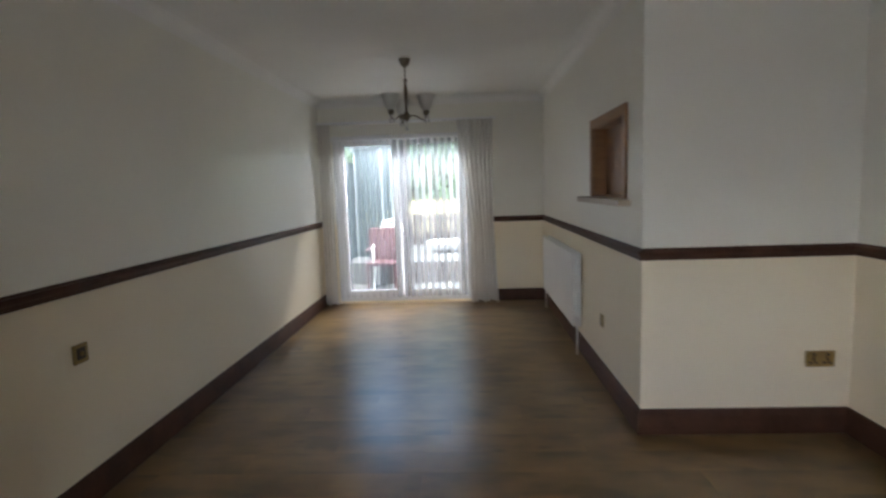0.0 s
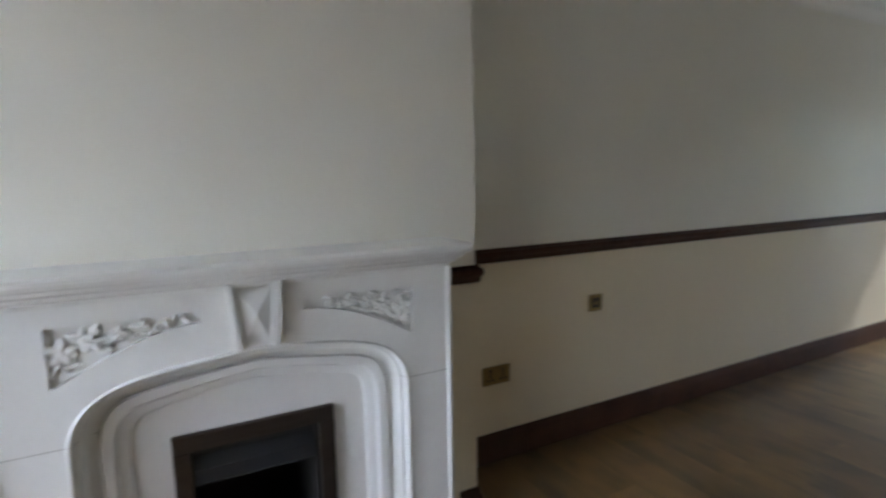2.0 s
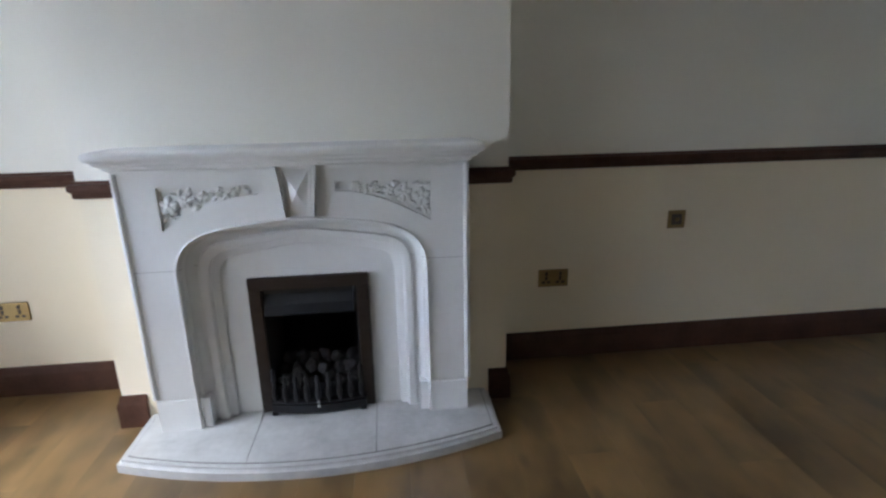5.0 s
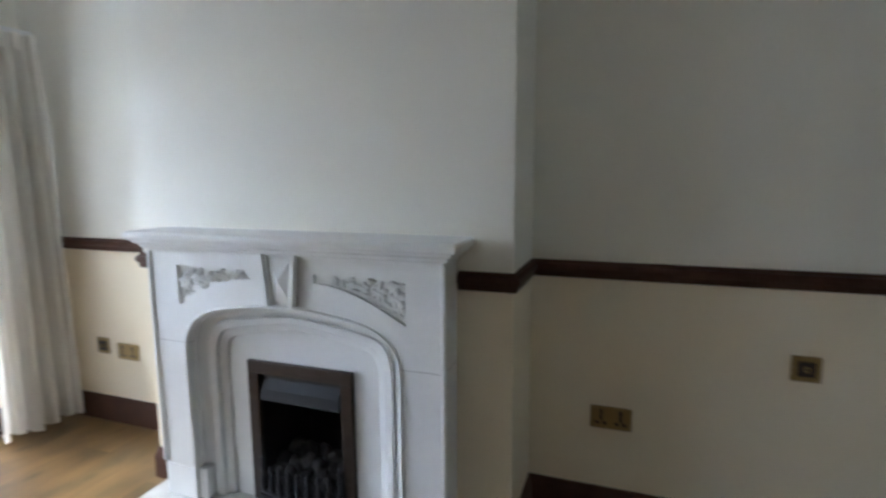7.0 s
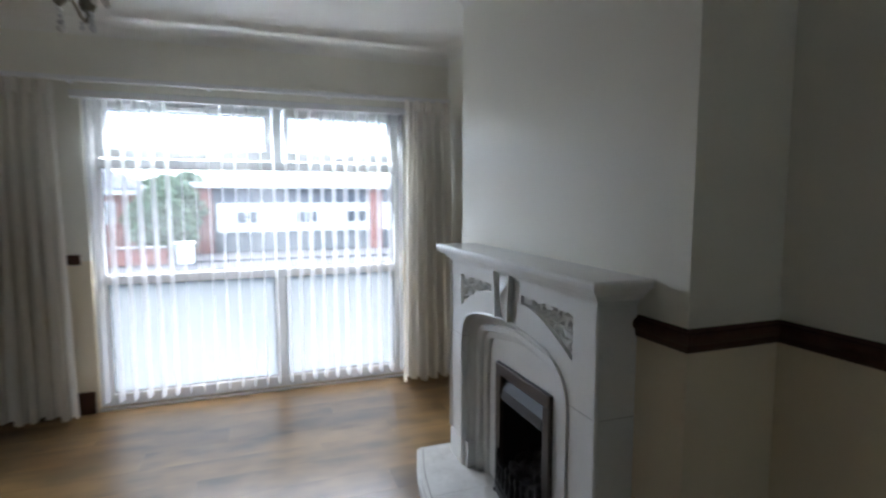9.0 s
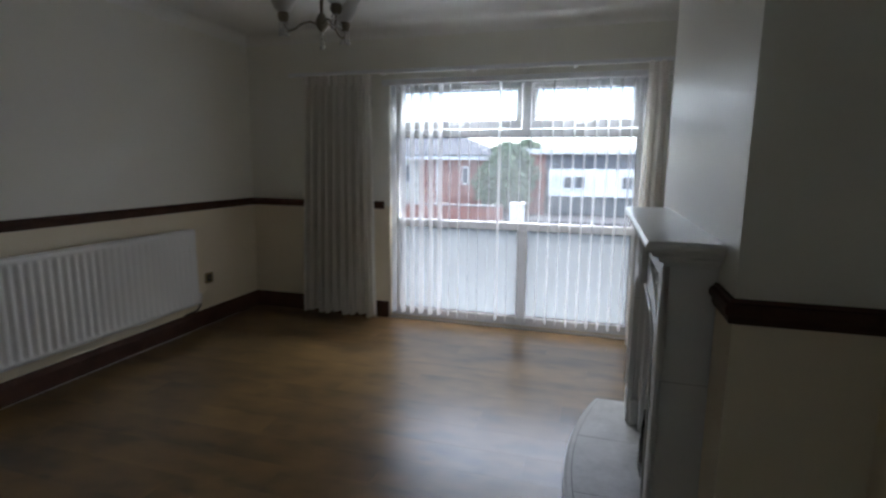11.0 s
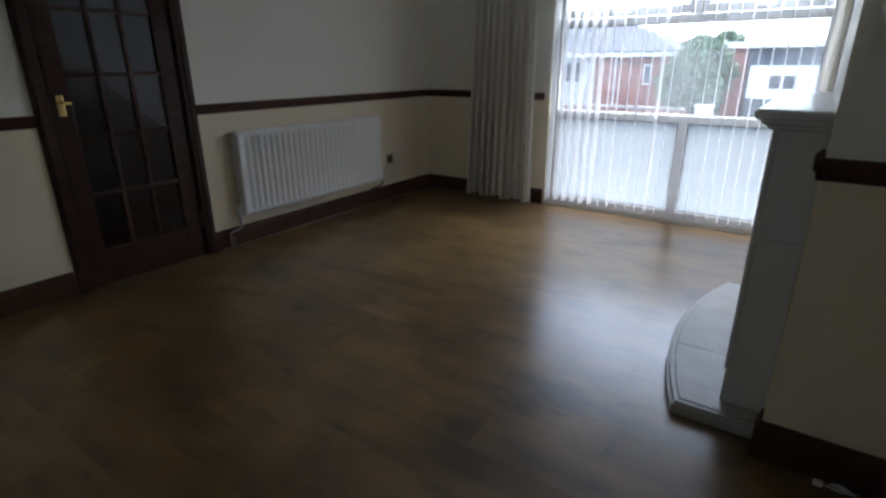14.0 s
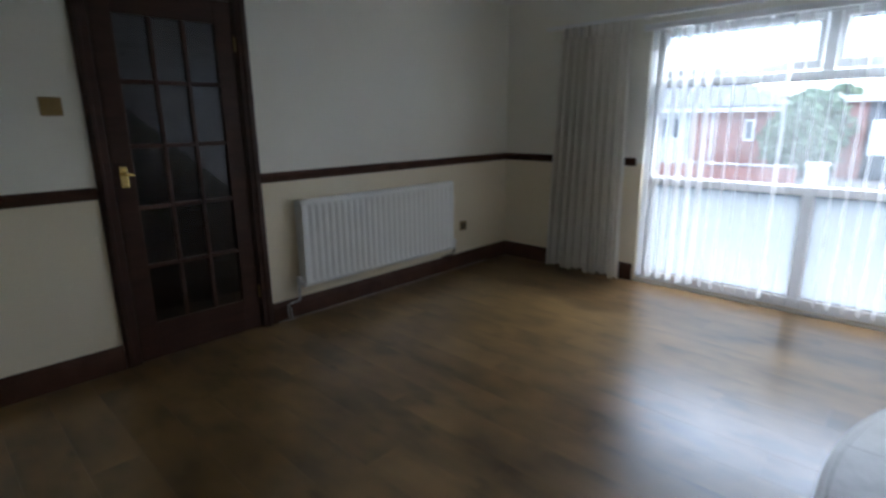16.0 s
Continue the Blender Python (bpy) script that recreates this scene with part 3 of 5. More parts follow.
def curtain(name, x0, x1, y, z0, z1, folds, depth, mat, label, group="", taper=None, seed=1):
    """Hanging pleated cloth: deep soft folds, tighter at the heading, uneven hem."""
    rnd = random.Random(seed)
    bm = bmesh.new()
    cols, rows = folds * 10, 26
    phases = [rnd.uniform(-0.5, 0.5) for _ in range(folds + 2)]
    amps = [rnd.uniform(0.6, 1.15) for _ in range(folds + 2)]
    grid = []
    for i in range(rows + 1):
        t = i / rows
        z = z1 - (z1 - z0) * t
        row = []
        for j in range(cols + 1):
            s = j / cols
            f = s * folds
            k = min(int(f), folds)
            e = f - k
            amp = amps[k] * (1 - e) + amps[k + 1] * e
            ph = phases[k] * (1 - e) + phases[k + 1] * e
            open_up = 0.45 + 0.55 * min(t * 5, 1.0)
            yy = depth * open_up * amp * math.cos(2 * math.pi * f + ph * t * 1.5) + 0.004 * math.sin(9 * t + 3 * f)
            lo, hi = (x0, x1) if taper is None else taper(t)
            xx = lo + (hi - lo) * s + 0.010 * math.sin(4 * math.pi * f + ph) * t
            row.append(bm.verts.new((xx, y + yy, z + (0.012 * math.sin(2.2 * f + seed) if i == rows else 0))))
        grid.append(row)
    for i in range(rows):
        for j in range(cols):
            bm.faces.new((grid[i][j], grid[i + 1][j], grid[i + 1][j + 1], grid[i][j + 1]))
    bmesh.ops.solidify(bm, geom=bm.faces[:], thickness=0.002)
    th = thing(name, ((x0 + x1) / 2, y, z1), label, "curtain", group)
    inv = Matrix.Translation((-(x0 + x1) / 2, -y, -z1))
    c = part("cloth", bm, mat, th, smooth=True)
    c.matrix_parent_inverse = inv
    for k in range(folds):
        xx = x0 + (x1 - x0) * (k + 0.5) / folds
        hd = part("pinch_pleat", boxed(xx - 0.012, xx + 0.012, y - 0.018, y + 0.018, z1 - 0.07, z1 + 0.012, 0.004), mat, th)
        hd.matrix_parent_inverse = inv
    return th


curtain("curtain", 0.66, 1.26, 0.0, 0.035, 2.0, 9, 0.036, CURTAIN, "heavy cream lined curtain drawn aside at the front window", group="front window curtains", seed=3,
        taper=lambda t: (0.65 - 0.02 * t, 1.235 + 0.085 * t))
curtain("curtain", -1.735, -1.37, 0.055, 0.035, 2.0, 5, 0.05, CURTAIN, "heavy cream lined curtain bunched beside the chimney breast", group="front window curtains", seed=5,
        taper=lambda t: (-1.70 - 0.04 * t, -1.39 + 0.03 * t))
rail = thing("curtain_rail", (-0.2, SOUTH, 2.02), "white plastic curtain track above the front window", "curtain rail")
o = part("track", boxed(-1.74, 1.40, SOUTH + 0.11, SOUTH + 0.14, 2.012, 2.04, 0.004), UPVC, rail)
o.matrix_parent_inverse = Matrix.Translation((0.2, -SOUTH, -2.02))
for x in (-1.65, -0.9, -0.15, 0.6, 1.3):
    o = part("bracket", boxed(x - 0.012, x + 0.012, SOUTH, SOUTH + 0.115, 2.018, 2.034, 0.003), UPVC, rail)
    o.matrix_parent_inverse = Matrix.Translation((0.2, -SOUTH, -2.02))

# ---- patio doors ----
PY = NORTH + 0.06
patio = thing("door_2", (-0.82, PY, 0.02), "white plastic glazed patio doors, closed", "patio door", kind="structure")
pp = []


def pb(x0, x1, z0, z1, y0=PY - 0.035, y1=PY + 0.035, name="frame_bar"):
    pp.append(part(name, boxed(x0, x1, y0, y1, z0, z1, 0.006), UPVC, None))


pb(-1.62, -1.565, 0.02, 1.985)
pb(-0.075, -0.02, 0.02, 1.985)
pb(-1.565, -0.075, 1.93, 1.985)
pb(-1.565, -0.075, 0.02, 0.06)
for x0, x1 in ((-1.56, -0.848), (-0.838, -0.08)):
    pb(x0, x0 + 0.075, 0.065, 1.925, PY - 0.045, PY + 0.02, "door_stile")
    pb(x1 - 0.075, x1, 0.065, 1.925, PY - 0.045, PY + 0.02, "door_stile")
    pb(x0 + 0.075, x1 - 0.075, 0.065, 0.155, PY - 0.045, PY + 0.02, "door_rail")
    pb(x0 + 0.075, x1 - 0.075, 1.868, 1.925, PY - 0.045, PY + 0.02, "door_rail")
    pp.append(pane(x0 + 0.075, x1 - 0.075, PY - 0.01, 0.155, 1.868, PATIO_PANE, None))
pp.append(part("door_handle", box(boxed(-0.815, -0.795, PY - 0.075, PY - 0.062, 0.95, 1.06, 0.004), -0.812, -0.798, PY - 0.065, PY - 0.045, 1.0, 1.02), UPVC, None, "white lever handle"))
for o in pp:
    o.parent = patio
    o.matrix_parent_inverse = Matrix.Translation((0.82, -PY, -0.02))
vertical_blind("vertical_blind", -1.63, -0.02, NORTH - 0.05, 0.03, 1.97,
               lambda x: (101 if x < -0.95 else 58), 0.079, "white fabric vertical blind, louvres turned open, before the patio doors", THIN_SLAT)
curtain("voile_curtain", -1.745, -1.60, NORTH - 0.155, 0.03, 2.09, 4, 0.028, SHEER, "sheer white curtain at the patio doors", group="patio curtains", seed=8)
curtain("voile_curtain", -0.16, 0.26, NORTH - 0.155, 0.03, 2.10, 7, 0.03, SHEER, "sheer white curtain drawn aside at the patio doors", group="patio curtains", seed=9,
        taper=lambda t: (-0.16 + 0.14 * min(t * 1.6, 1.0) - 0.05 * max(t - 0.6, 0), 0.25 - 0.03 * math.sin(t * 3) + 0.04 * t))
rail = thing("curtain_rail", (-0.75, NORTH, 2.10), "white curtain track above the patio doors", "curtain rail")
o = part("track", boxed(-1.75, 0.28, NORTH - 0.17, NORTH - 0.09, 2.10, 2.125, 0.004), UPVC, rail)
o.matrix_parent_inverse = Matrix.Translation((0.75, -NORTH, -2.10))
for x in (-1.6, -0.75, 0.2):
    o = part("bracket", boxed(x - 0.012, x + 0.012, NORTH - 0.095, NORTH, 2.105, 2.12, 0.003), UPVC, rail)
    o.matrix_parent_inverse = Matrix.Translation((0.75, -NORTH, -2.10))


# ---- fireplace ----
MID = 1.777
FACE = -1.307
SPRING, CROWN, HALF = 0.67, 0.868, 0.451


def arch(d, n=34):
    """The stepped arch's outline, set in by d: (y, z) from one foot over the crown to the other."""
    h, c = HALF - d, CROWN - d * 0.9
    s = SPRING - d * 0.55
    keen, flat = 6 + 140 * d, 0.75 - 0.9 * d
    pts = [(MID - h, 0.05)]
    for i in range(n + 1):
        u = -1 + 2 * i / n
        y = MID + h * math.copysign(abs(math.sin(u * math.pi / 2)) ** 0.9, u)
        k = min(abs(y - MID) / h, 1.0)
        shape = (1 - k ** keen) ** 0.5 * flat + (1 - flat) * (1 - k ** 1.3)
        pts.append((y, s + (c - s) * shape))
    pts.append((MID + h, 0.05))
    return pts


def arch_band(rings):
    """A moulded step of the arch: (inset, x) rings joined in turn, so that coves and reveals follow the curve."""
    bm = bmesh.new()
    made = [[bm.verts.new((x, y, z)) for y, z in arch(d)] for d, x in rings]
    for a, b in zip(made, made[1:]):
        for i in range(len(a) - 1):
            bm.faces.new((a[i], a[i + 1], b[i + 1], b[i]))
    return bm


fire = thing("fireplace_surround", (BREAST, MID, 0.05), "white stone-effect fireplace surround with arched opening and carved panels", "fireplace")
INV = Matrix.Translation((-BREAST, -MID, -0.05))


def fp(name, bm, mat=STONE, label="", parent=None, smooth=False):
    o = part(name, bm, mat, parent or fire, label, smooth)
    o.matrix_parent_inverse = INV if parent is None else Matrix()
    return o


# the face plate, with the arch and two carved panels left open
bm = bmesh.new()
LO, HI, FT = 1.188, 2.366, 1.045
outer = [(LO, 0.05), (LO, FT), (HI, FT), (HI, 0.05)]
loops = [outer + arch(0.0)[::-1]]


def panel_outline(flip):
    pts = [(1.312, 0.985), (1.312, 0.835)] + [(1.312 + 0.335 * i / 8, 0.835 + 0.118 * math.sin(i / 8 * math.pi / 2)) for i in range(1, 9)] + [(1.647, 0.985)]
    return [(2 * MID - y, z) for y, z in pts][::-1] if flip else pts


panels = [panel_outline(False), panel_outline(True)]
edges = []
for lp in loops + panels:
    vs = [bm.verts.new((FACE, y, z)) for y, z in lp]
    edges += [bm.edges.new((vs[i], vs[(i + 1) % len(vs)])) for i in range(len(vs))]
bmesh.ops.triangle_fill(bm, use_beauty=True, edges=edges)
ext = bmesh.ops.extrude_edge_only(bm, edges=edges)
for v in [g for g in ext["geom"] if isinstance(g, bmesh.types.BMVert)]:
    inside = any(abs(v.co.y - y) < 1e-5 and abs(v.co.z - z) < 1e-5 for pl in panels for y, z in pl)
    v.co.x = FACE - 0.016 if inside else BREAST
bmesh.ops.recalc_face_normals(bm, faces=bm.faces)
fp("body", bm)
def carved_relief(flip, seed):
    """One carved sheet that fills a panel: a rose, buds and leaves along a stem, thinning towards the keystone."""
    rnd = random.Random(seed)
    lobes = []
    for u, r in ((0.09, 0.030), (0.27, 0.024), (0.44, 0.018), (0.60, 0.014), (0.76, 0.011)):
        zl = 0.835 + 0.118 * math.sin(u * math.pi / 2)
        zc = zl + (0.985 - zl) * 0.52
        for k in range(5):
            an = 1.257 * k + seed
            lobes.append((1.312 + 0.335 * u + 0.6 * r * math.cos(an), zc + 0.6 * r * math.sin(an), 0.55 * r, 0.42 * r, an, 0.013))
        lobes.append((1.312 + 0.335 * u, zc, 0.35 * r, 0.35 * r, 0, 0.016))
    for k in range(46):
        u = rnd.random() ** 1.3 * 0.9
        zl = 0.835 + 0.118 * math.sin(u * math.pi / 2)
        lobes.append((1.32 + 0.325 * u, zl + (0.985 - zl) * rnd.uniform(0.12, 0.9), rnd.uniform(0.010, 0.020) * (1 - 0.4 * u), rnd.uniform(0.004, 0.007), rnd.uniform(0, 3.1), rnd.uniform(0.008, 0.014)))
    bm = bmesh.new()
    cols, rows = 120, 34
    grid = []
    for i in range(cols + 1):
        u = i / cols
        zl = 0.835 + 0.118 * math.sin(u * math.pi / 2)
        line = []
        for j in range(rows + 1):
            y, z = 1.312 + 0.335 * u, zl + (0.985 - zl) * j / rows
            up = 0.0
            for ly, lz, ra, rb, an, tall in lobes:
                dy, dz = y - ly, z - lz
                if abs(dy) < ra and abs(dz) < ra:
                    a, b = dy * math.cos(an) + dz * math.sin(an), dz * math.cos(an) - dy * math.sin(an)
                    q = (a / ra) ** 2 + (b / rb) ** 2
                    if q < 1:
                        up = max(up, tall * (1 - q) ** 0.5)
            line.append(bm.verts.new((FACE - 0.014 + up, 2 * MID - y if flip else y, z)))
        grid.append(line)
    for i in range(cols):
        for j in range(rows):
            bm.faces.new((grid[i][j], grid[i + 1][j], grid[i + 1][j + 1], grid[i][j + 1]))
    bmesh.ops.recalc_face_normals(bm, faces=bm.faces)
    if bm.faces[:][0].normal.x < 0:
        bmesh.ops.reverse_faces(bm, faces=bm.faces)
    return bm


for flip, seed in ((False, 4), (True, 9)):
    fp("carving", carved_relief(flip, seed), STONE, "carved leaf and flower relief", None, True)
for rings in (
    [(0.0, FACE - 0.004), (0.001, FACE + 0.005), (0.006, FACE + 0.008), (0.012, FACE + 0.004), (0.014, FACE - 0.012)],
    [(0.014, FACE - 0.012), (0.016, FACE - 0.024), (0.024, FACE - 0.027), (0.027, FACE - 0.036), (0.036, FACE - 0.048), (0.046, FACE - 0.056), (0.060, FACE - 0.060)],
    [(0.060, -1.362), (0.064, -1.354), (0.088, -1.356), (0.094, -1.362), (0.096, -1.378)],
    [(0.096, -1.378), (0.118, -1.380), (0.124, -1.384), (0.126, -1.398)],
):
    fp("arch_moulding", arch_band(rings), STONE, "", None, True)
# back slab round the fire
for a, b, c, d in ((1.40, 1.560, 0.05, 0.86), (1.985, 2.16, 0.05, 0.86), (1.560, 1.985, 0.607, 0.86)):
    fp("back_slab", boxed(BREAST, -1.397, a, b, c, d))
# mantel: shelf over stepped mouldings
path = [(BREAST, 2.366), (FACE, 2.366), (FACE, 1.188), (BREAST, 1.188)][::-1]
prof = [(0.0, 1.035), (0.006, 1.035), (0.008, 1.046), (0.022, 1.052), (0.026, 1.062), (0.042, 1.070), (0.046, 1.080), (0.058, 1.084), (0.062, 1.094), (0.062, 1.104), (0.056, 1.112), (0.0, 1.114)]
bm = sweep(bmesh.new(), path, prof)
box(bm, BREAST, FACE + 0.002, 1.187, 2.367, 1.05, 1.1135)
fp("mantel_shelf", bm, STONE, "white mantel shelf with moulded edge", None, False)
# slim bead down each outer edge, and plinth blocks
for y in (1.184, 2.370):
    fp("edge_bead", tube(bmesh.new(), [(FACE, y, 0.19), (FACE, y, 1.035)], 0.010, 8), STONE, "", None, True)
for y0, y1 in ((1.185, 1.336), (2.218, 2.369)):
    fp("plinth", boxed(BREAST, FACE + 0.005, y0, y1, 0.05, 0.180, 0.002), STONE)
for y0, y1 in ((1.337, 1.374), (2.180, 2.217)):
    fp("moulding_plinth", boxed(BREAST, FACE - 0.008, y0, y1, 0.05, 0.176, 0.003), STONE)
for y0, y1 in ((1.1865, 1.326), (2.228, 2.3675)):
    fp("joint", boxed(FACE - 0.02, FACE + 0.0008, y0, y1, 0.6895, 0.6915), JOINT, "fine grey joint")
for y in (1.1868, 2.3672):
    fp("joint", boxed(BREAST + 0.004, FACE - 0.001, y - 0.0006, y + 0.0006, 0.6895, 0.6915), JOINT, "fine grey joint")
# the same joint carried across the arch mouldings
for side in (-1, 1):
    pts = []
    for d, x in ((0.002, FACE + 0.006), (0.012, FACE + 0.004), (0.014, FACE - 0.012), (0.020, FACE - 0.030), (0.030, FACE - 0.046), (0.044, FACE - 0.056), (0.060, FACE - 0.060)):
        line = arch(d)
        for (ya, za), (yb, zb) in zip(line, line[1:]):
            if za <= 0.69 < zb:
                y = ya + (yb - ya) * (0.69 - za) / (zb - za)
                pts.append((x, y if side < 0 else 2 * MID - y, 0.6905))
                break
    fp("joint", tube(bmesh.new(), pts, 0.0011, 5), JOINT, "fine grey joint")
# keystone: splayed bars with a faceted centre
for side in (-1, 1):
    for top, foot, wide, proud in ((0.060, 0.042, 0.013, 0.024), (0.048, 0.030, 0.009, 0.013)):
        pts = [(MID + side * top, 1.048), (MID + side * (top + wide), 1.048), (MID + side * (foot + wide), 0.868), (MID + side * foot, 0.868)]
        fp("keystone_bar", prism(bmesh.new(), pts, "x", FACE - 0.01, FACE + proud))
bm = bmesh.new()
c = [bm.verts.new((FACE + 0.001, MID + dy, z)) for dy, z in ((-0.05, 1.04), (0.05, 1.04), (0.036, 0.876), (-0.036, 0.876))]
a = bm.verts.new((FACE + 0.024, MID, 0.958))
for f in ((c[0], c[1], a), (c[1], c[2], a), (c[2], c[3], a), (c[3], c[0], a)):
    bm.faces.new(f)
fp("keystone_facet", bm)

# hearth: bow-fronted slabs inside a rounded border
hearth = thing("hearth", (-1.25, MID, 0.0), "low bow-fronted white marble hearth in three slabs", "hearth")
HINV = Matrix.Translation((1.25, -MID, 0))


def bow(inset, y0, y1, n=20):
    out = []
    for i in range(n + 1):
        y = y0 + (y1 - y0) * i / n
        k = (y - MID) / 0.70
        out.append((-1.030 - 0.125 * k * k - inset, y))
    return out


H0, H1 = 1.085, 2.478
outline = [(BREAST + 0.001, H0)] + bow(0, H0, H1) + [(BREAST + 0.001, H1)]
bm = prism(bmesh.new(), outline, "z", 0.0, 0.046)
top = [e for e in bm.edges if all(abs(v.co.z - 0.046) < 1e-6 for v in e.verts) and not all(v.co.x < BREAST + 0.01 for v in e.verts)]
bmesh.ops.bevel(bm, geom=top, offset=0.014, segments=3, affect='EDGES')
o = part("border", bm, HEARTH, hearth, "rounded marble border", True)
o.matrix_parent_inverse = HINV
for y0, y1 in ((H0 + 0.036, 1.548), (1.551, 2.001), (2.004, H1 - 0.036)):
    bm = prism(bmesh.new(), [(BREAST + 0.003, y0)] + bow(0.036, y0, y1, 8) + [(BREAST + 0.003, y1)], "z", 0.040, 0.0500)
    o = part("slab", bm, HEARTH, hearth)
    o.matrix_parent_inverse = HINV
bm = prism(bmesh.new(), [(BREAST + 0.002, H0 + 0.0325)] + bow(0.0325, H0 + 0.0325, H1 - 0.0325, 16) + [(BREAST + 0.002, H1 - 0.0325)], "z", 0.04, 0.0468)
o = part("grout_bed", bm, GROOVE, hearth, "thin dark joint between slabs")
o.matrix_parent_inverse = HINV

# the inset gas fire
gas = thing("gas_fire", (-1.39, MID - 0.005, 0.05), "inset coal-effect gas fire with dark bronze frame and black fret", "gas fire")
GI = Matrix.Translation((1.39, -MID + 0.005, -0.05))


def gp(name, bm, mat, label="", smooth=False):
    o = part(name, bm, mat, gas, label, smooth)
    o.matrix_parent_inverse = GI
    return o


G0, G1 = 1.546, 1.998
for a, b, c, d in ((G0, G1, 0.572, 0.622), (G0, G0 + 0.047, 0.052, 0.572), (G1 - 0.047, G1, 0.052, 0.572)):
    gp("frame_side", boxed(-1.399, -1.378, a, b, c, d, 0.005), BRONZE, "brushed dark bronze frame")
bm = boxed(-1.72, -1.397, 1.583, 1.952, 0.062, 0.595)
bmesh.ops.delete(bm, geom=[f for f in bm.faces if f.calc_center_median().x > -1.40], context='FACES')
bmesh.ops.solidify(bm, geom=bm.faces[:], thickness=0.010)
gp("firebox", bm, SOOT, "sooty black firebox")
bm = prism(bmesh.new(), [(-1.404, 0.575), (-1.404, 0.550), (-1.386, 0.510), (-1.380, 0.472), (-1.386, 0.464), (-1.43, 0.485), (-1.45, 0.575)], "y", 1.597, 1.938)
gp("hood", bm, HOOD, "blue-grey metal hood")
# coal bed
bm = boxed(-1.62, -1.40, 1.60, 1.935, 0.075, 0.16, 0.02)
gp("coal_tray", bm, IRON)
rnd = random.Random(12)
lump = bmesh.new()
bmesh.ops.create_icosphere(lump, subdivisions=2, radius=0.032)
for v in lump.verts:
    v.co *= 1 + 0.35 * noise.noise(v.co * 40)
first = gp("coal", lump, COAL, "pale grey ceramic coal")
k = 0
for row, (xx, zz) in enumerate(((-1.43, 0.155), (-1.47, 0.185), (-1.52, 0.215), (-1.455, 0.14))):
    for i in range(6):
        o = first if k == 0 else first.copy()
        if k:
            scene.collection.objects.link(o)
        k += 1
        o.parent = gas
        o.matrix_parent_inverse = GI
        o.matrix_basis = pose(xx + rnd.uniform(-0.012, 0.012), 1.635 + 0.054 * i + rnd.uniform(-0.012, 0.012), zz + rnd.uniform(-0.012, 0.02), rnd.uniform(0, 180), rnd.uniform(0, 180), rnd.uniform(0, 180)) @ Matrix.Diagonal((1.1, rnd.uniform(0.8, 1.15), 0.85, 1))


def front_x(y):
    return -1.345 - 0.025 * ((y - MID) / 0.19) ** 2


# fret: bowed top and bottom bars, turned uprights with finials, ash-pan cover
ys = [1.59 + 0.37 * i / 12 for i in range(13)]
gp("lower_bar", tube(bmesh.new(), [(front_x(y), y, 0.105) for y in ys], 0.008, 8), IRON, "", True)
gp("upper_bar", tube(bmesh.new(), [(front_x(y) - 0.006, y, 0.112) for y in ys], 0.005, 8), IRON, "", True)
for i in range(9):
    y = 1.605 + 0.34 * i / 8
    x = front_x(y)
    tall = 0.03 if i in (0, 8) else 0
    bm = lathe(bmesh.new(), [(0.0001, 0.098), (0.006, 0.10), (0.011, 0.125), (0.012, 0.150), (0.007, 0.172), (0.006, 0.187), (0.010, 0.197), (0.009, 0.210 + tall), (0.0001, 0.226 + tall)], 10, (x, y, 0))
    gp("upright", bm, IRON, "", True)
bm = bmesh.new()
pts = [(front_x(y) + 0.012, y) for y in ys]
prism(bm, pts + [(-1.395, 1.96), (-1.395, 1.59)], "z", 0.060, 0.094)
gp("ash_pan_cover", bm, IRON, "black ash-pan cover")
gp("knob", lathe(bmesh.new(), [(0.0001, 0.088), (0.008, 0.09), (0.004, 0.098), (0.007, 0.108), (0.0001, 0.118)], 10, (front_x(MID) + 0.012, MID, 0)), CHROME, "small metal knob", True)
for y in (1.60, 1.95):
    gp("foot", boxed(front_x(y) - 0.01, front_x(y) + 0.016, y - 0.012, y + 0.012, 0.050, 0.062, 0.003), IRON)


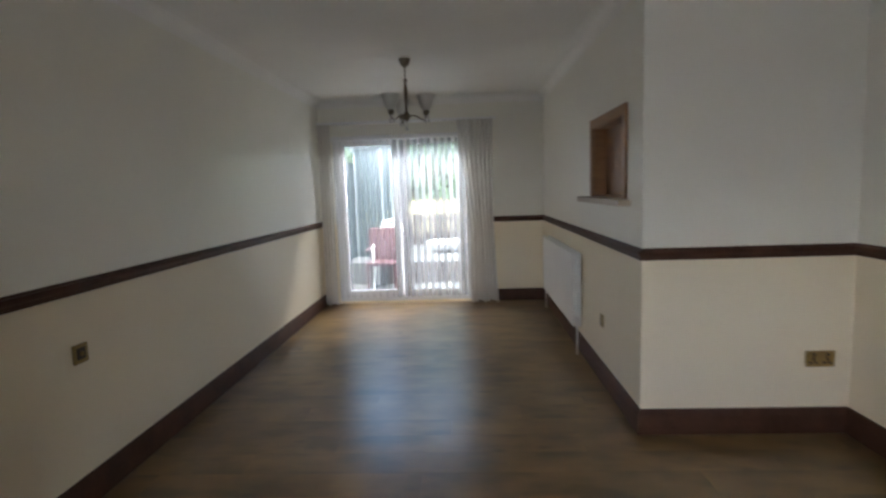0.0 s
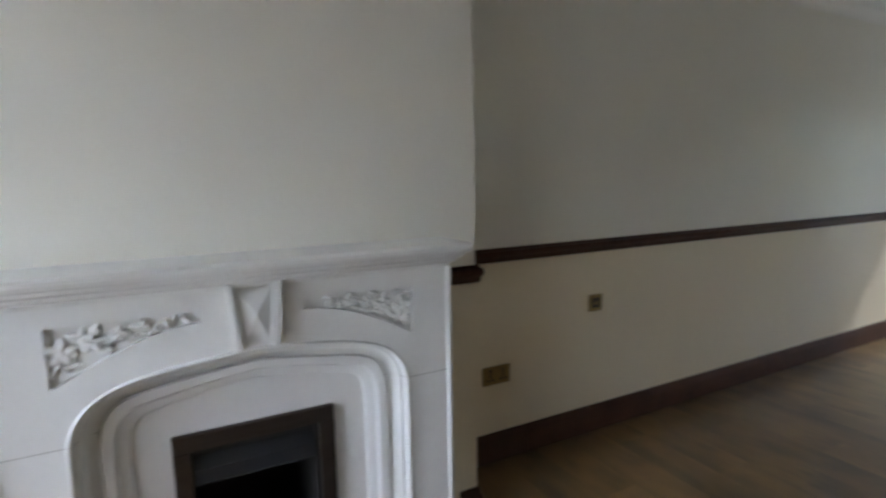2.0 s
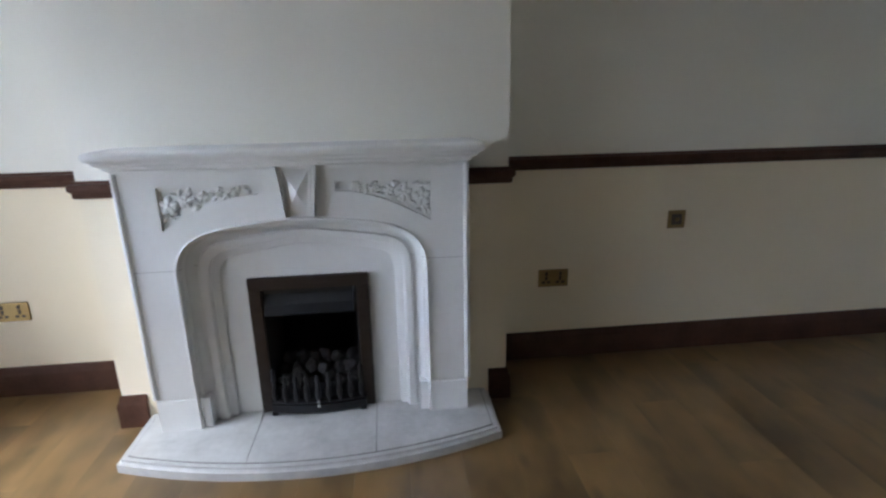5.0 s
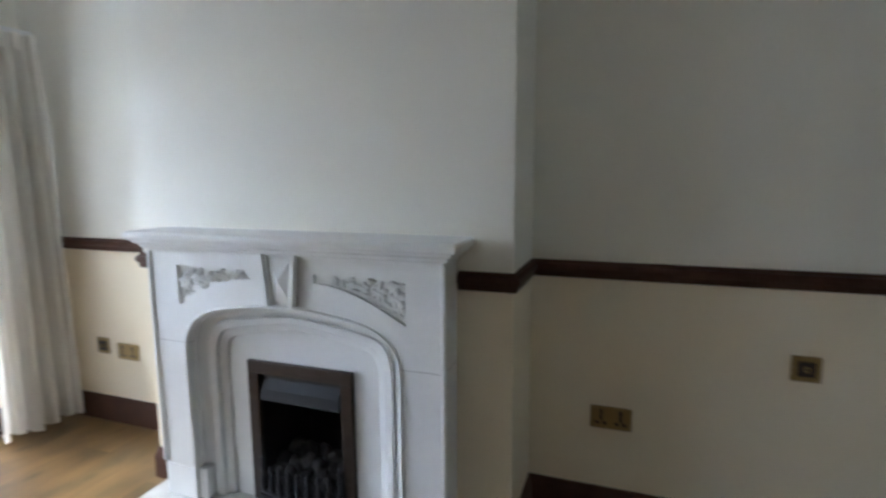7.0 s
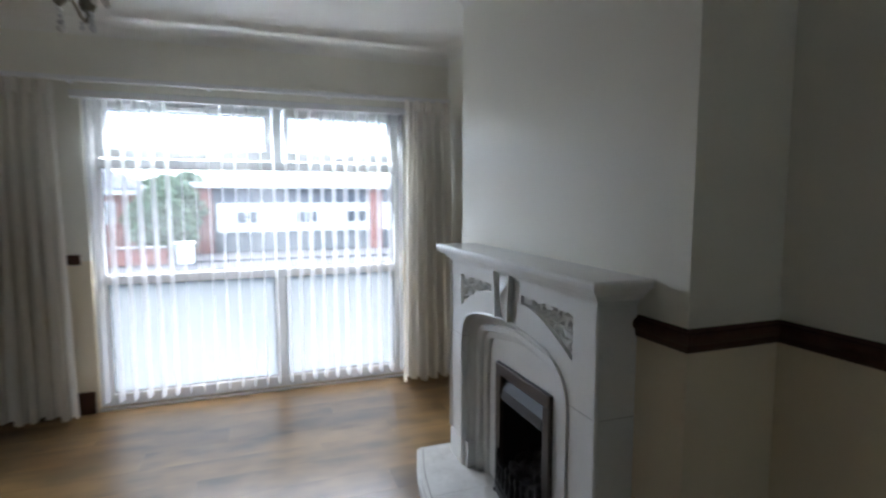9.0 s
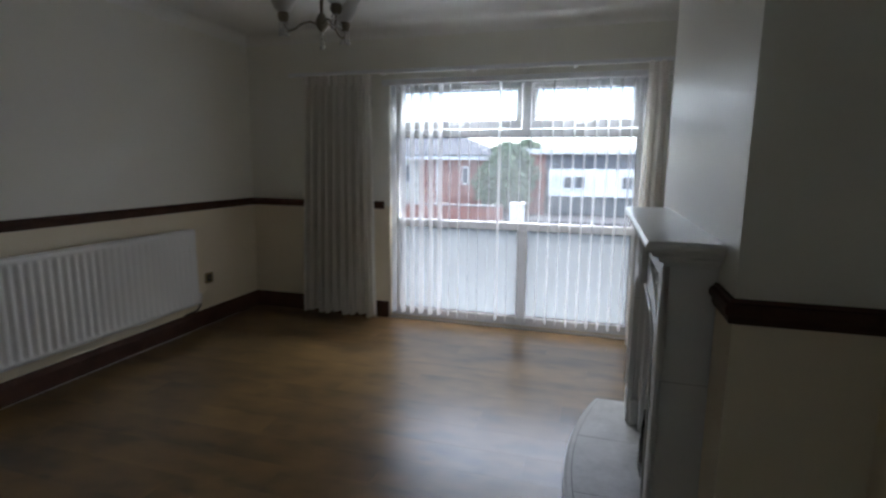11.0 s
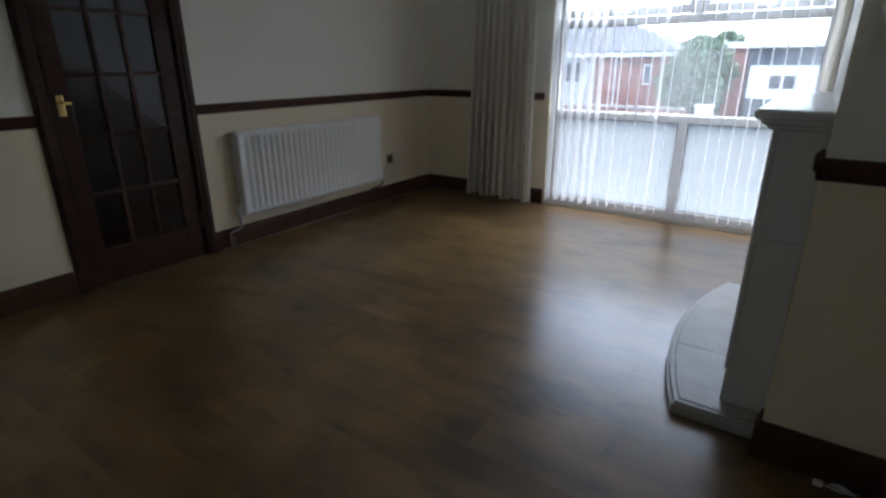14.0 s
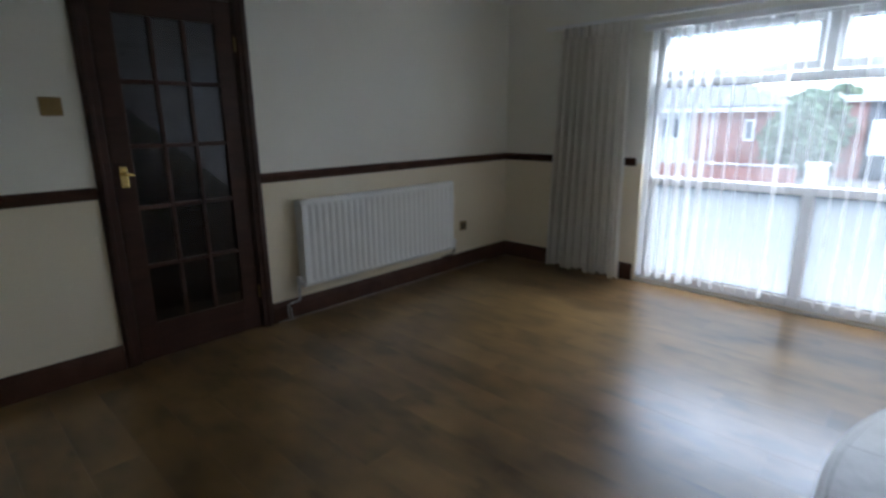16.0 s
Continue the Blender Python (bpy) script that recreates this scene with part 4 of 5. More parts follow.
# ---- radiators ----
def radiator(name, m, length, height, label, ribs, cased=True):
    """A pressed-steel double panel radiator; local x runs along the wall, local y out from it, z up from its lower edge."""
    th = thing(name, (0, 0, 0), label, "radiator")
    for y0, nm in ((0.078, "front_panel"), (0.028, "back_panel")):
        bm = bmesh.new()
        # pressed face: flat margins with shallow upright flutes
        prof = [(0.0, 0.0), (0.012, 0.010)]
        pitch = (length - 0.07) / ribs
        for i in range(ribs):
            a = 0.035 + pitch * i
            prof += [(a + pitch * 0.18, 0.010), (a + pitch * 0.36, 0.001), (a + pitch * 0.64, 0.001), (a + pitch * 0.82, 0.010)]
        prof += [(length - 0.012, 0.010), (length, 0.0)]
        if nm == "back_panel":
            prof = [(0.0, 0.0), (0.012, 0.010), (length - 0.012, 0.010), (length, 0.0)]
        rows = ((0.0, -0.004, 0.0), (0.004, 0.004, 0.0), (0.016, 0.010, 0.0), (0.030, 0.010, 0.0), (0.048, 0.0, 1.0), (height - 0.048, 0.0, 1.0), (height - 0.030, 0.010, 0.0), (height - 0.016, 0.010, 0.0), (height - 0.004, 0.004, 0.0), (height, -0.004, 0.0))
        grid = []
        for z, flat, fluted in rows:
            grid.append([bm.verts.new((x, y0 + (y if fluted else min(flat, y if 0 < x < length else 0.0) if y < 0.005 and not 0.02 < x < length - 0.02 else flat), z)) for x, y in prof])
        for a, b in zip(grid, grid[1:]):
            for i in range(len(prof) - 1):
                bm.faces.new((a[i], a[i + 1], b[i + 1], b[i]))
        box(bm, 0.0, length, y0 - 0.012, y0 - 0.002, 0.0, height)
        part(nm, bm, RADIATOR, th, "", True)
    bm = bmesh.new()
    n = int(length / 0.03)
    for i in range(n):
        x = 0.04 + (length - 0.08) * i / (n - 1)
        box(bm, x - 0.001, x + 0.001, 0.042, 0.066, 0.04, height - 0.04)
    tagged(part("convector_fins", bm, RADIATOR, th), kind="stuff")
    if cased:
        part("top_grille", boxed(0.008, length - 0.008, 0.028, 0.080, height - 0.002, height + 0.004, 0.002), RADIATOR, th)
    for x in (0.25, length - 0.25):
        part("bracket", boxed(x - 0.015, x + 0.015, 0.0, 0.026, 0.1, height - 0.1), RADIATOR, th)
    for x, s in ((length + 0.03, 1), (-0.03, -1)):
        v = lathe(bmesh.new(), [(0.0001, -0.035), (0.012, -0.03), (0.012, 0.0), (0.016, 0.005), (0.016, 0.04), (0.012, 0.05), (0.0001, 0.052)], 14, (x, 0.055, 0.03))
        tube(v, [(x, 0.055, 0.035), (x - s * 0.035, 0.055, 0.035)], 0.009)
        part("valve", v, PLASTIC, th, "white valve cap", True)
    th.matrix_world = m
    return th


rad = radiator("radiator", pose(EAST, 0.70, 0.22, 0, 0, 90), 1.48, 0.585, "white ribbed steel panel radiator under the dado rail", 27)
bm = tube(bmesh.new(), [(1.51, 0.055, 0.0), (1.512, 0.055, -0.03), (1.514, 0.054, -0.075), (1.517, 0.053, -0.085)], 0.008, 8)
part("valve_tail", bm, PIPE, rad, "dull chrome valve tail", True)
bm = tube(bmesh.new(), [(1.517, 0.053, -0.083), (1.535, 0.048, -0.092), (1.57, 0.038, -0.098), (1.59, 0.034, -0.112), (1.593, 0.033, -0.14)], 0.006, 8)
part("pipe", bm, PIPE, rad, "dull metal pipe elbow", True)
for dy in (0.0, 0.022):
    part("pipe", tube(bmesh.new(), [(1.593 - dy, 0.033, -0.135), (1.595 - dy, 0.033, -0.17), (1.583 - dy, 0.032, -0.219)], 0.0045, 8), PIPE, rad, "bare metal pipe", True)
part("pipe", tube(bmesh.new(), [(-0.03, 0.055, 0.0), (-0.03, 0.05, -0.03), (-0.02, 0.03, -0.06), (0.10, 0.025, -0.07)], 0.0075, 8), INSERT, rad, "dark pipe tail", True)
rad2 = radiator("radiator", Matrix(((0, -1, 0, PIER_X), (1, 0, 0, 5.40), (0, 0, 1, 0.22), (0, 0, 0, 1))), 1.56, 0.585, "white steel panel radiator under the dado rail of the hatch wall", 28, False)
part("pipe", tube(bmesh.new(), [(-0.03, 0.055, 0.0), (-0.03, 0.055, -0.218)], 0.0075, 8), PLASTIC, rad2, "white painted pipe", True)
part("pipe", tube(bmesh.new(), [(1.59, 0.055, 0.0), (1.59, 0.055, -0.218)], 0.0075, 8), PLASTIC, rad2, "white painted pipe", True)

cable = tube(bmesh.new(), [(EAST - 0.024, 2.36, 0.006), (EAST - 0.022, 1.6, 0.006), (EAST - 0.024, 0.95, 0.006), (EAST - 0.022, 0.18, 0.006)], 0.0018, 6)
tagged(mesh_object("cable", cable, PLASTIC, True), "thin white cable along the skirting board", "cable")


# ---- glazed door ----
door = thing("door_1", (EAST, 2.83, 0.0), "dark mahogany glazed door with fifteen panes, closed", "door", kind="structure")
DI = Matrix.Translation((-EAST, -2.83, 0))


def dp(name, bm, mat=DARK_WOOD, label="", parent=None, smooth=False):
    o = part(name, bm, mat, parent or door, label, smooth)
    o.matrix_parent_inverse = DI if parent is None else Matrix()
    return o


for a, b in ((2.392, 2.462), (3.198, 3.272)):
    bm = bmesh.new()
    box(bm, EAST - 0.016, EAST + 0.001, a, b, 0.0, 2.06, 0.004)
    mid_a = a + 0.018 if a < 2.8 else b - 0.042
    box(bm, EAST - 0.024, EAST - 0.010, mid_a, mid_a + 0.024, 0.0, 2.05, 0.005)
    dp("architrave", bm)
dp("architrave", boxed(EAST - 0.018, EAST + 0.001, 2.462, 3.198, 1.988, 2.06, 0.004))
for a, b, c, d in ((2.455, 2.470, 0.0, 1.995), (3.190, 3.205, 0.0, 1.995), (2.470, 3.190, 1.98, 1.995)):
    dp("door_lining", boxed(EAST + 0.001, EAST + 0.119, a, b, c, d))
DX0, DX1 = EAST + 0.004, EAST + 0.040
G = [2.577, 3.086]
for a, b, c, d in ((2.473, G[0], 0.003, 1.977), (G[1], 3.187, 0.003, 1.977), (G[0], G[1], 0.003, 0.212), (G[0], G[1], 1.85, 1.977)):
    dp("leaf_rail" if b - a > 0.3 else "leaf_stile", boxed(DX0, DX1, a, b, c, d, 0.004))
cols = [G[0] + (G[1] - G[0]) * i / 3 for i in range(4)]
rows = [0.212 + (1.85 - 0.212) * i / 5 for i in range(6)]
for y in cols[1:3]:
    dp("glazing_bar", boxed(DX0 + 0.004, DX1 - 0.004, y - 0.011, y + 0.011, 0.212, 1.85, 0.004))
for z in rows[1:5]:
    for i in range(3):
        dp("glazing_bar", boxed(DX0 + 0.004, DX1 - 0.004, cols[i] + (0.011 if i else 0), cols[i + 1] - (0.011 if i < 2 else 0), z - 0.011, z + 0.011, 0.004))
for i in range(3):
    for k in range(5):
        dp("pane", boxed(DX0 + 0.016, DX0 + 0.020, cols[i] + (0.004 if i else -0.004), cols[i + 1] - (0.004 if i < 2 else -0.004), rows[k] + (0.004 if k else -0.004), rows[k + 1] - (0.004 if k < 4 else -0.004)), OBSCURE, "patterned obscure glass")
plate = bmesh.new()
box(plate, EAST - 0.002, EAST + 0.005, 3.122, 3.158, 0.985, 1.095, 0.003)
h = dp("handle_plate", plate, BRIGHT_BRASS, "polished brass handle plate")
bm = tube(bmesh.new(), [(EAST + 0.002, 3.139, 1.055), (EAST - 0.040, 3.139, 1.055), (EAST - 0.046, 3.130, 1.055), (EAST - 0.045, 3.116, 1.053), (EAST - 0.044, 3.104, 1.050)], [0.009, 0.009, 0.010, 0.009, 0.006], 10)
dp("handle_lever", bm, BRIGHT_BRASS, "polished brass lever", None, True)
for z in (0.25, 1.75):
    dp("hinge", tube(bmesh.new(), [(EAST - 0.003, 2.470, z - 0.04), (EAST - 0.003, 2.470, z + 0.04)], 0.006, 8), BRASS, "brass hinge", None, True)

# the hall behind the door, and its stairs' slope
tagged(mesh_object("wall_hall_back", boxed(3.05, 3.17, 1.6, 4.15, 0.0, 2.4), WALL_WHITE), "plain hall wall behind the glazed door", "wall", kind="structure")
tagged(mesh_object("stair_slope", prism(bmesh.new(), [(2.0, 0.0), (2.0, 0.62), (3.9, 2.395), (4.14, 2.395), (4.14, 0.0)], "x", 2.75, 3.045), DARK_WOOD), "dark panelled stair side sloping up the hall wall", "stairs", kind="structure")
# Unseen glazed opening, added to let daylight into the hall.
hw = thing("hall_light_opening", (2.55, 1.54, 0.0), "unseen obscure glazed panel added to light the hall", "window", kind="structure")
o = part("pane", boxed(2.2, 2.9, 1.53, 1.54, 0.5, 2.0), FROSTED, hw)
o.matrix_parent_inverse = Matrix.Translation((-2.55, -1.54, 0))
o.visible_shadow = False
tagged(wall("wall_hall_side", EAST + 0.12, 3.05, 1.48, 1.6, [(2.2, 2.9, 0.5, 2.0)], along="x"), "plain hall wall beside the glazed door", "wall", kind="structure")
tagged(mesh_object("wall_hall_end", boxed(EAST + 0.12, 3.05, 4.15, 4.27, 0.0, 2.4), WALL_WHITE), "plain hall end wall", "wall", kind="structure")
tagged(mesh_object("floor_hall", boxed(EAST + 0.12, 3.17, 1.48, 4.27, -0.12, -0.001), LAMINATE), "dim laminate hall floor", "floor", kind="structure")
tagged(mesh_object("ceiling_hall", boxed(EAST + 0.12, 3.17, 1.48, 4.27, 2.4, 2.5), CEILING), "white hall ceiling", "ceiling", kind="structure")

# ---- serving hatch ----
hatch = thing("serving_hatch", (PIER_X, 4.70, 1.25), "brown wooden serving hatch with its door closed, in the wall", "serving hatch", kind="structure")
HI2 = Matrix.Translation((-PIER_X, -4.70, -1.25))
for nm, b in (("frame_side", (PIER_X - 0.016, PIER_X, 4.287, 4.347, 1.25, 1.777)), ("frame_side", (PIER_X - 0.016, PIER_X, 5.053, 5.113, 1.25, 1.777)),
              ("frame_head", (PIER_X - 0.016, PIER_X, 4.347, 5.053, 1.717, 1.777)),
              ("lining", (PIER_X + 0.001, PIER_X + 0.119, 4.336, 4.352, 1.252, 1.729)), ("lining", (PIER_X + 0.001, PIER_X + 0.119, 5.048, 5.064, 1.252, 1.729)),
              ("lining", (PIER_X + 0.001, PIER_X + 0.119, 4.352, 5.048, 1.713, 1.729)), ("lining", (PIER_X + 0.001, PIER_X + 0.119, 4.352, 5.048, 1.252, 1.262)),
              ("hatch_door", (PIER_X + 0.085, PIER_X + 0.105, 4.353, 4.698, 1.263, 1.712)), ("hatch_door", (PIER_X + 0.085, PIER_X + 0.105, 4.702, 5.047, 1.263, 1.712))):
    o = part(nm, boxed(*b, 0.003), OAK, hatch)
    o.matrix_parent_inverse = HI2
o = part("shelf", boxed(PIER_X - 0.07, PIER_X + 0.001, 4.22, 5.28, 1.212, 1.249, 0.008), material("pale_shelf_wood", (0.46, 0.38, 0.28), 0.45, 0, 0.15), hatch, "pale wooden shelf")
o.matrix_parent_inverse = HI2


# ---- sockets and switches ----
def plate_thing(name, at, turn, wide, high, label, category, holes, metal=BRASS, insert=INSERT, rockers=0):
    """A wall plate with bevelled edge, screw heads and dark inserts; local x along the wall, -y out from it."""
    th = thing(name, (0, 0, 0), label, category)
    part("faceplate", boxed(-wide / 2, wide / 2, -0.008, 0.0, -high / 2, high / 2, 0.003), metal, th)
    for i in range(holes):
        x = (i - (holes - 1) / 2) * wide / max(holes, 1) * 0.95
        for dx, dz, w, h in ((0, 0.0, 0.006, 0.010), (-0.013, -0.020, 0.008, 0.006), (0.013, -0.020, 0.008, 0.006)):
            part("pin_slot", boxed(x + dx - w, x + dx + w, -0.0086, -0.006, dz - h, dz + h), insert, th, "dark pin slot")
        part("rocker_switch", boxed(x - 0.006, x + 0.006, -0.012, -0.007, 0.014, 0.032, 0.002), insert, th)
    for i in range(rockers):
        x = (i - (rockers - 1) / 2) * 0.03
        part("rocker_switch", boxed(x - 0.007, x + 0.007, -0.014, -0.007, -0.014, 0.014, 0.003), metal, th)
    for s in (-1, 1):
        part("screw", lathe(bmesh.new(), [(0.0001, 0.0), (0.004, 0.0), (0.004, 0.002), (0.0001, 0.003)], 10), metal, th).matrix_basis = pose(s * (wide / 2 - 0.012), -0.008, 0.0, 90)
    th.matrix_world = pose(*at, 0, 0, turn)
    return th


def coax(name, at, turn, label):
    th = plate_thing(name, at, turn, 0.086, 0.086, label, "socket", 0)
    part("insert", boxed(-0.026, 0.026, -0.0095, -0.006, -0.026, 0.026, 0.002), INSERT, th, "dark insert")
    part("outlet", lathe(bmesh.new(), [(0.010, 0.0), (0.010, 0.006), (0.006, 0.006), (0.006, 0.0)], 12), BRASS, th, "", True).matrix_basis = pose(0, -0.009, 0, 90)
    return th


plate_thing("double_socket", (WEST, 2.859, 0.416), 90, 0.146, 0.086, "antique brass double socket low on the cream wall", "socket", 2)
coax("aerial_socket", (WEST, 3.455, 0.678), 90, "square antique brass aerial socket on the cream wall")
plate_thing("double_socket", (WEST, 0.440, 0.402), 90, 0.146, 0.086, "antique brass double socket in the alcove by the window", "socket", 2)
coax("aerial_socket", (WEST, 0.262, 0.42), 90, "antique brass aerial socket in the alcove by the window")
coax("telephone_socket", (EAST, 0.50, 0.383), -90, "small dark brass socket beside the radiator")
plate_thing("light_switch", (EAST, 3.400, 1.394), -90, 0.09, 0.086, "brass light switch beside the glazed door", "light switch", 0, BRASS, BRASS, 2)
plate_thing("double_socket", (1.745, PIER_Y, 0.40), 0, 0.146, 0.086, "antique brass double socket low on the cream end wall", "socket", 2)
plate_thing("single_socket", (PIER_X, 4.819, 0.419), -90, 0.086, 0.086, "small brass socket beside the dining radiator", "socket", 1)


# ---- chandeliers ----
def chandelier(at, hub_z, turn, label):
    """Three-arm fitting: ceiling cup, stem with turned collars, curved arms, tulip shades, glass drops."""
    th = thing("chandelier", (0, 0, 0), label, "chandelier", "ceiling lights")
    drop = TOP - hub_z
    part("ceiling_cup", lathe(bmesh.new(), [(0.0001, 0.0), (0.046, 0.0), (0.048, -0.012), (0.030, -0.05), (0.012, -0.066), (0.0001, -0.068)], 20), PEWTER, th, "", True)
    part("stem", lathe(bmesh.new(), [(0.006, -0.06), (0.006, -0.16), (0.018, -0.17), (0.018, -0.178), (0.008, -0.185), (0.012, -0.22), (0.018, -0.27), (0.010, -0.33), (0.007, -drop + 0.05), (0.016, -drop + 0.04), (0.028, -drop + 0.015), (0.026, -drop - 0.01), (0.010, -drop - 0.03), (0.0001, -drop - 0.036)], 16), PEWTER, th, "", True)
    for k in range(3):
        a = radians(turn + 120 * k)
        d = Vector((math.cos(a), math.sin(a), 0))
        pts = [d * r + Vector((0, 0, -drop + z)) for r, z in ((0.02, 0.0), (0.05, 0.012), (0.085, 0.004), (0.12, -0.022), (0.15, -0.030), (0.165, -0.012), (0.168, 0.010))]
        arm = part("arm", tube(bmesh.new(), pts, 0.0055, 8), PEWTER, th, "", True)
        c = d * 0.168 + Vector((0, 0, -drop))
        part("lamp_cup", lathe(bmesh.new(), [(0.0001, 0.004), (0.018, 0.008), (0.026, 0.028), (0.022, 0.05), (0.018, 0.052), (0.0001, 0.05)], 14, c), PEWTER, arm, "", True)
        part("shade", lathe(bmesh.new(), [(0.022, 0.046), (0.038, 0.062), (0.053, 0.095), (0.062, 0.130), (0.080, 0.165), (0.077, 0.166), (0.059, 0.131), (0.050, 0.096), (0.035, 0.064), (0.020, 0.05)], 18, c), SHADE, arm, "frosted tulip glass shade", True)
        for j in range(3):
            e = c + Vector((0.018 * math.cos(j * 2.1), 0.018 * math.sin(j * 2.1), 0))
            bm = bmesh.new()
            for i, r in enumerate((0.006, 0.006, 0.008, 0.010)):
                bmesh.ops.create_icosphere(bm, subdivisions=1, radius=r, matrix=Matrix.Translation(e + Vector((0, 0, 0.0 - 0.015 * i))))
            part("glass_drop", bm, CRYSTAL, arm, "clear glass bead drop")
    bm = bmesh.new()
    for i, r in enumerate((0.008, 0.008, 0.010, 0.014)):
        bmesh.ops.create_icosphere(bm, subdivisions=1, radius=r, matrix=Matrix.Translation((0, 0, -drop - 0.042 - 0.018 * i)))
    part("glass_drop", bm, CRYSTAL, th, "clear glass bead drop")
    th.matrix_world = pose(at[0], at[1], TOP)


PEWTER = material("antique_pewter", (0.20, 0.17, 0.13), 0.3, 0.9, 0.15)
CRYSTAL = material("crystal_bead", (0.75, 0.75, 0.75), 0.08, 0.3, 0.1)
chandelier((0.11, 1.75), 1.925, 20, "three-arm pewter chandelier with frosted tulip shades in the front room")
chandelier((-0.54, 5.70), 1.935, -10, "three-arm pewter chandelier with frosted tulip shades in the dining end")

# ---- charger left on the floor ----
ch = thing("phone_charger", (-1.62, 2.60, 0.0), "small white phone charger with coiled cable on the floor", "charger")
part("plug", boxed(-0.015, 0.012, -0.009, 0.009, 0.0, 0.016, 0.004), PLASTIC, ch)
pts = []
for i in range(60):
    a = i * 0.42
    pts.append((-0.045 - 0.018 * math.cos(a) - 0.0006 * i, -0.01 + 0.014 * math.sin(a * 1.07), 0.004 + 0.00012 * i))
part("lead", tube(bmesh.new(), [(-0.02, 0, 0.01), (-0.03, 0, 0.006)] + pts, 0.0022, 6), PLASTIC, ch, "", True)

# ---- outside, street side ----
GROUND = -0.9
tagged(mesh_object("ground", boxed(-300, 300, -300, 300, GROUND - 0.5, GROUND - 0.03), TARMAC), "wet ground reaching to the horizon", "ground", kind="structure")
tagged(mesh_object("driveway", boxed(-6.0, 6.0, -6.0, -2.8, GROUND - 0.03, -0.18), TARMAC), "wet grey forecourt before the window", "driveway", kind="structure")
tagged(mesh_object("forecourt", boxed(-6.0, 6.0, -2.8, SOUTH - 0.26, GROUND - 0.03, -0.16), CONCRETE), "pale concrete strip below the window", "forecourt", kind="structure")
tagged(mesh_object("pavement", boxed(-60, 60, -9.0, -6.0, GROUND - 0.03, -0.60), CONCRETE), "pale concrete pavement beside the road", "pavement", kind="structure")
tagged(mesh_object("kerb", boxed(-60, 60, -9.14, -9.0, GROUND - 0.03, -0.59, 0.01), CONCRETE), "concrete kerb along the road", "kerb", kind="structure")
tagged(mesh_object("pavement", boxed(-60, 60, -18.6, -16.6, GROUND - 0.03, GROUND + 0.05), TARMAC), "far pavement before the houses", "pavement", kind="structure")


def hp(th, name, bm, mat, label="", parent=None):
    o = part(name, bm, mat, parent or th, label)
    o.matrix_parent_inverse = Matrix.Translation(-th.location) if parent is None else Matrix()
    return o


def house_window(th, x0, x1, y, z0, z1, bars=1):
    w = hp(th, "window", boxed(x0, x1, y - 0.05, y + 0.03, z0, z1, 0.01), WHITE_PAINT, "white-framed window")
    n = bars + 1
    for i in range(n):
        a = x0 + 0.06 + (x1 - x0 - 0.06) * i / n
        b = x0 + (x1 - x0 - 0.06) * (i + 1) / n
        g = part("pane", boxed(a, b, y + 0.03, y + 0.036, z0 + 0.08, z1 - 0.08), DARK_GLASS, w)
        g.matrix_parent_inverse = Matrix()
    return w


# brick bungalow with a hipped tile roof
HY = -20.0
bun = thing("bungalow", (7.7, HY - 3, GROUND), "red-brick bungalow with grey hipped tile roof across the road", "house")
hp(bun, "wall", boxed(4.05, 11.6, HY - 6, HY, GROUND - 0.03, 1.50), BRICK)
hp(bun, "cladding", boxed(7.2, 11.6, HY, HY + 0.05, -0.9, 1.48), RENDERED, "pale rendered front panel")
hp(bun, "fascia", boxed(3.72, 11.95, HY - 6.3, HY + 0.34, 1.50, 1.72), WHITE_PAINT, "white fascia and gutter")
bm = bmesh.new()
r0 = [bm.verts.new(q) for q in ((3.65, HY + 0.4, 1.70), (12.0, HY + 0.4, 1.70), (12.0, HY - 6.4, 1.70), (3.65, HY - 6.4, 1.70))]
r1 = [bm.verts.new(q) for q in ((7.1, HY - 3.0, 3.15), (9.2, HY - 3.0, 3.15))]
for f in ((r0[0], r0[1], r1[1], r1[0]), (r0[1], r0[2], r1[1]), (r0[2], r0[3], r1[0], r1[1]), (r0[3], r0[0], r1[0])):
    bm.faces.new(f)
bm.faces.new(r0[::-1])
roof = hp(bun, "roof", bm, ROOF)
# tile courses over the two slopes in view
bm = bmesh.new()
for i in range(14):
    t0, t1 = i / 14, (i + 1) / 14
    for c0, c1, a0, a1 in ((Vector((3.65, HY + 0.4, 1.70)), Vector((12.0, HY + 0.4, 1.70)), Vector((7.1, HY - 3.0, 3.15)), Vector((9.2, HY - 3.0, 3.15))),
                           (Vector((3.65, HY - 6.4, 1.70)), Vector((3.65, HY + 0.4, 1.70)), Vector((7.1, HY - 3.0, 3.15)), Vector((7.1, HY - 3.0, 3.15)))):
        q = [c0.lerp(a0, t0), c1.lerp(a1, t0), c1.lerp(a1, t1), c0.lerp(a0, t1)]
        up0, up1 = Vector((0, 0, 0.055)), Vector((0, 0, 0.02))
        vs = [bm.verts.new(q[0] + up0), bm.verts.new(q[1] + up0), bm.verts.new(q[2] + up1), bm.verts.new(q[3] + up1)]
        bm.faces.new(vs)
        lo = [bm.verts.new(q[0] + Vector((0, 0, 0.015))), bm.verts.new(q[1] + Vector((0, 0, 0.015)))]
        bm.faces.new((lo[0], lo[1], vs[1], vs[0]))
o = part("tile_courses", bm, ROOF, roof)
house_window(bun, 7.6, 9.3, HY + 0.05, 0.35, 1.35, 2)
house_window(bun, 4.75, 5.10, HY, 0.35, 1.20, 0)
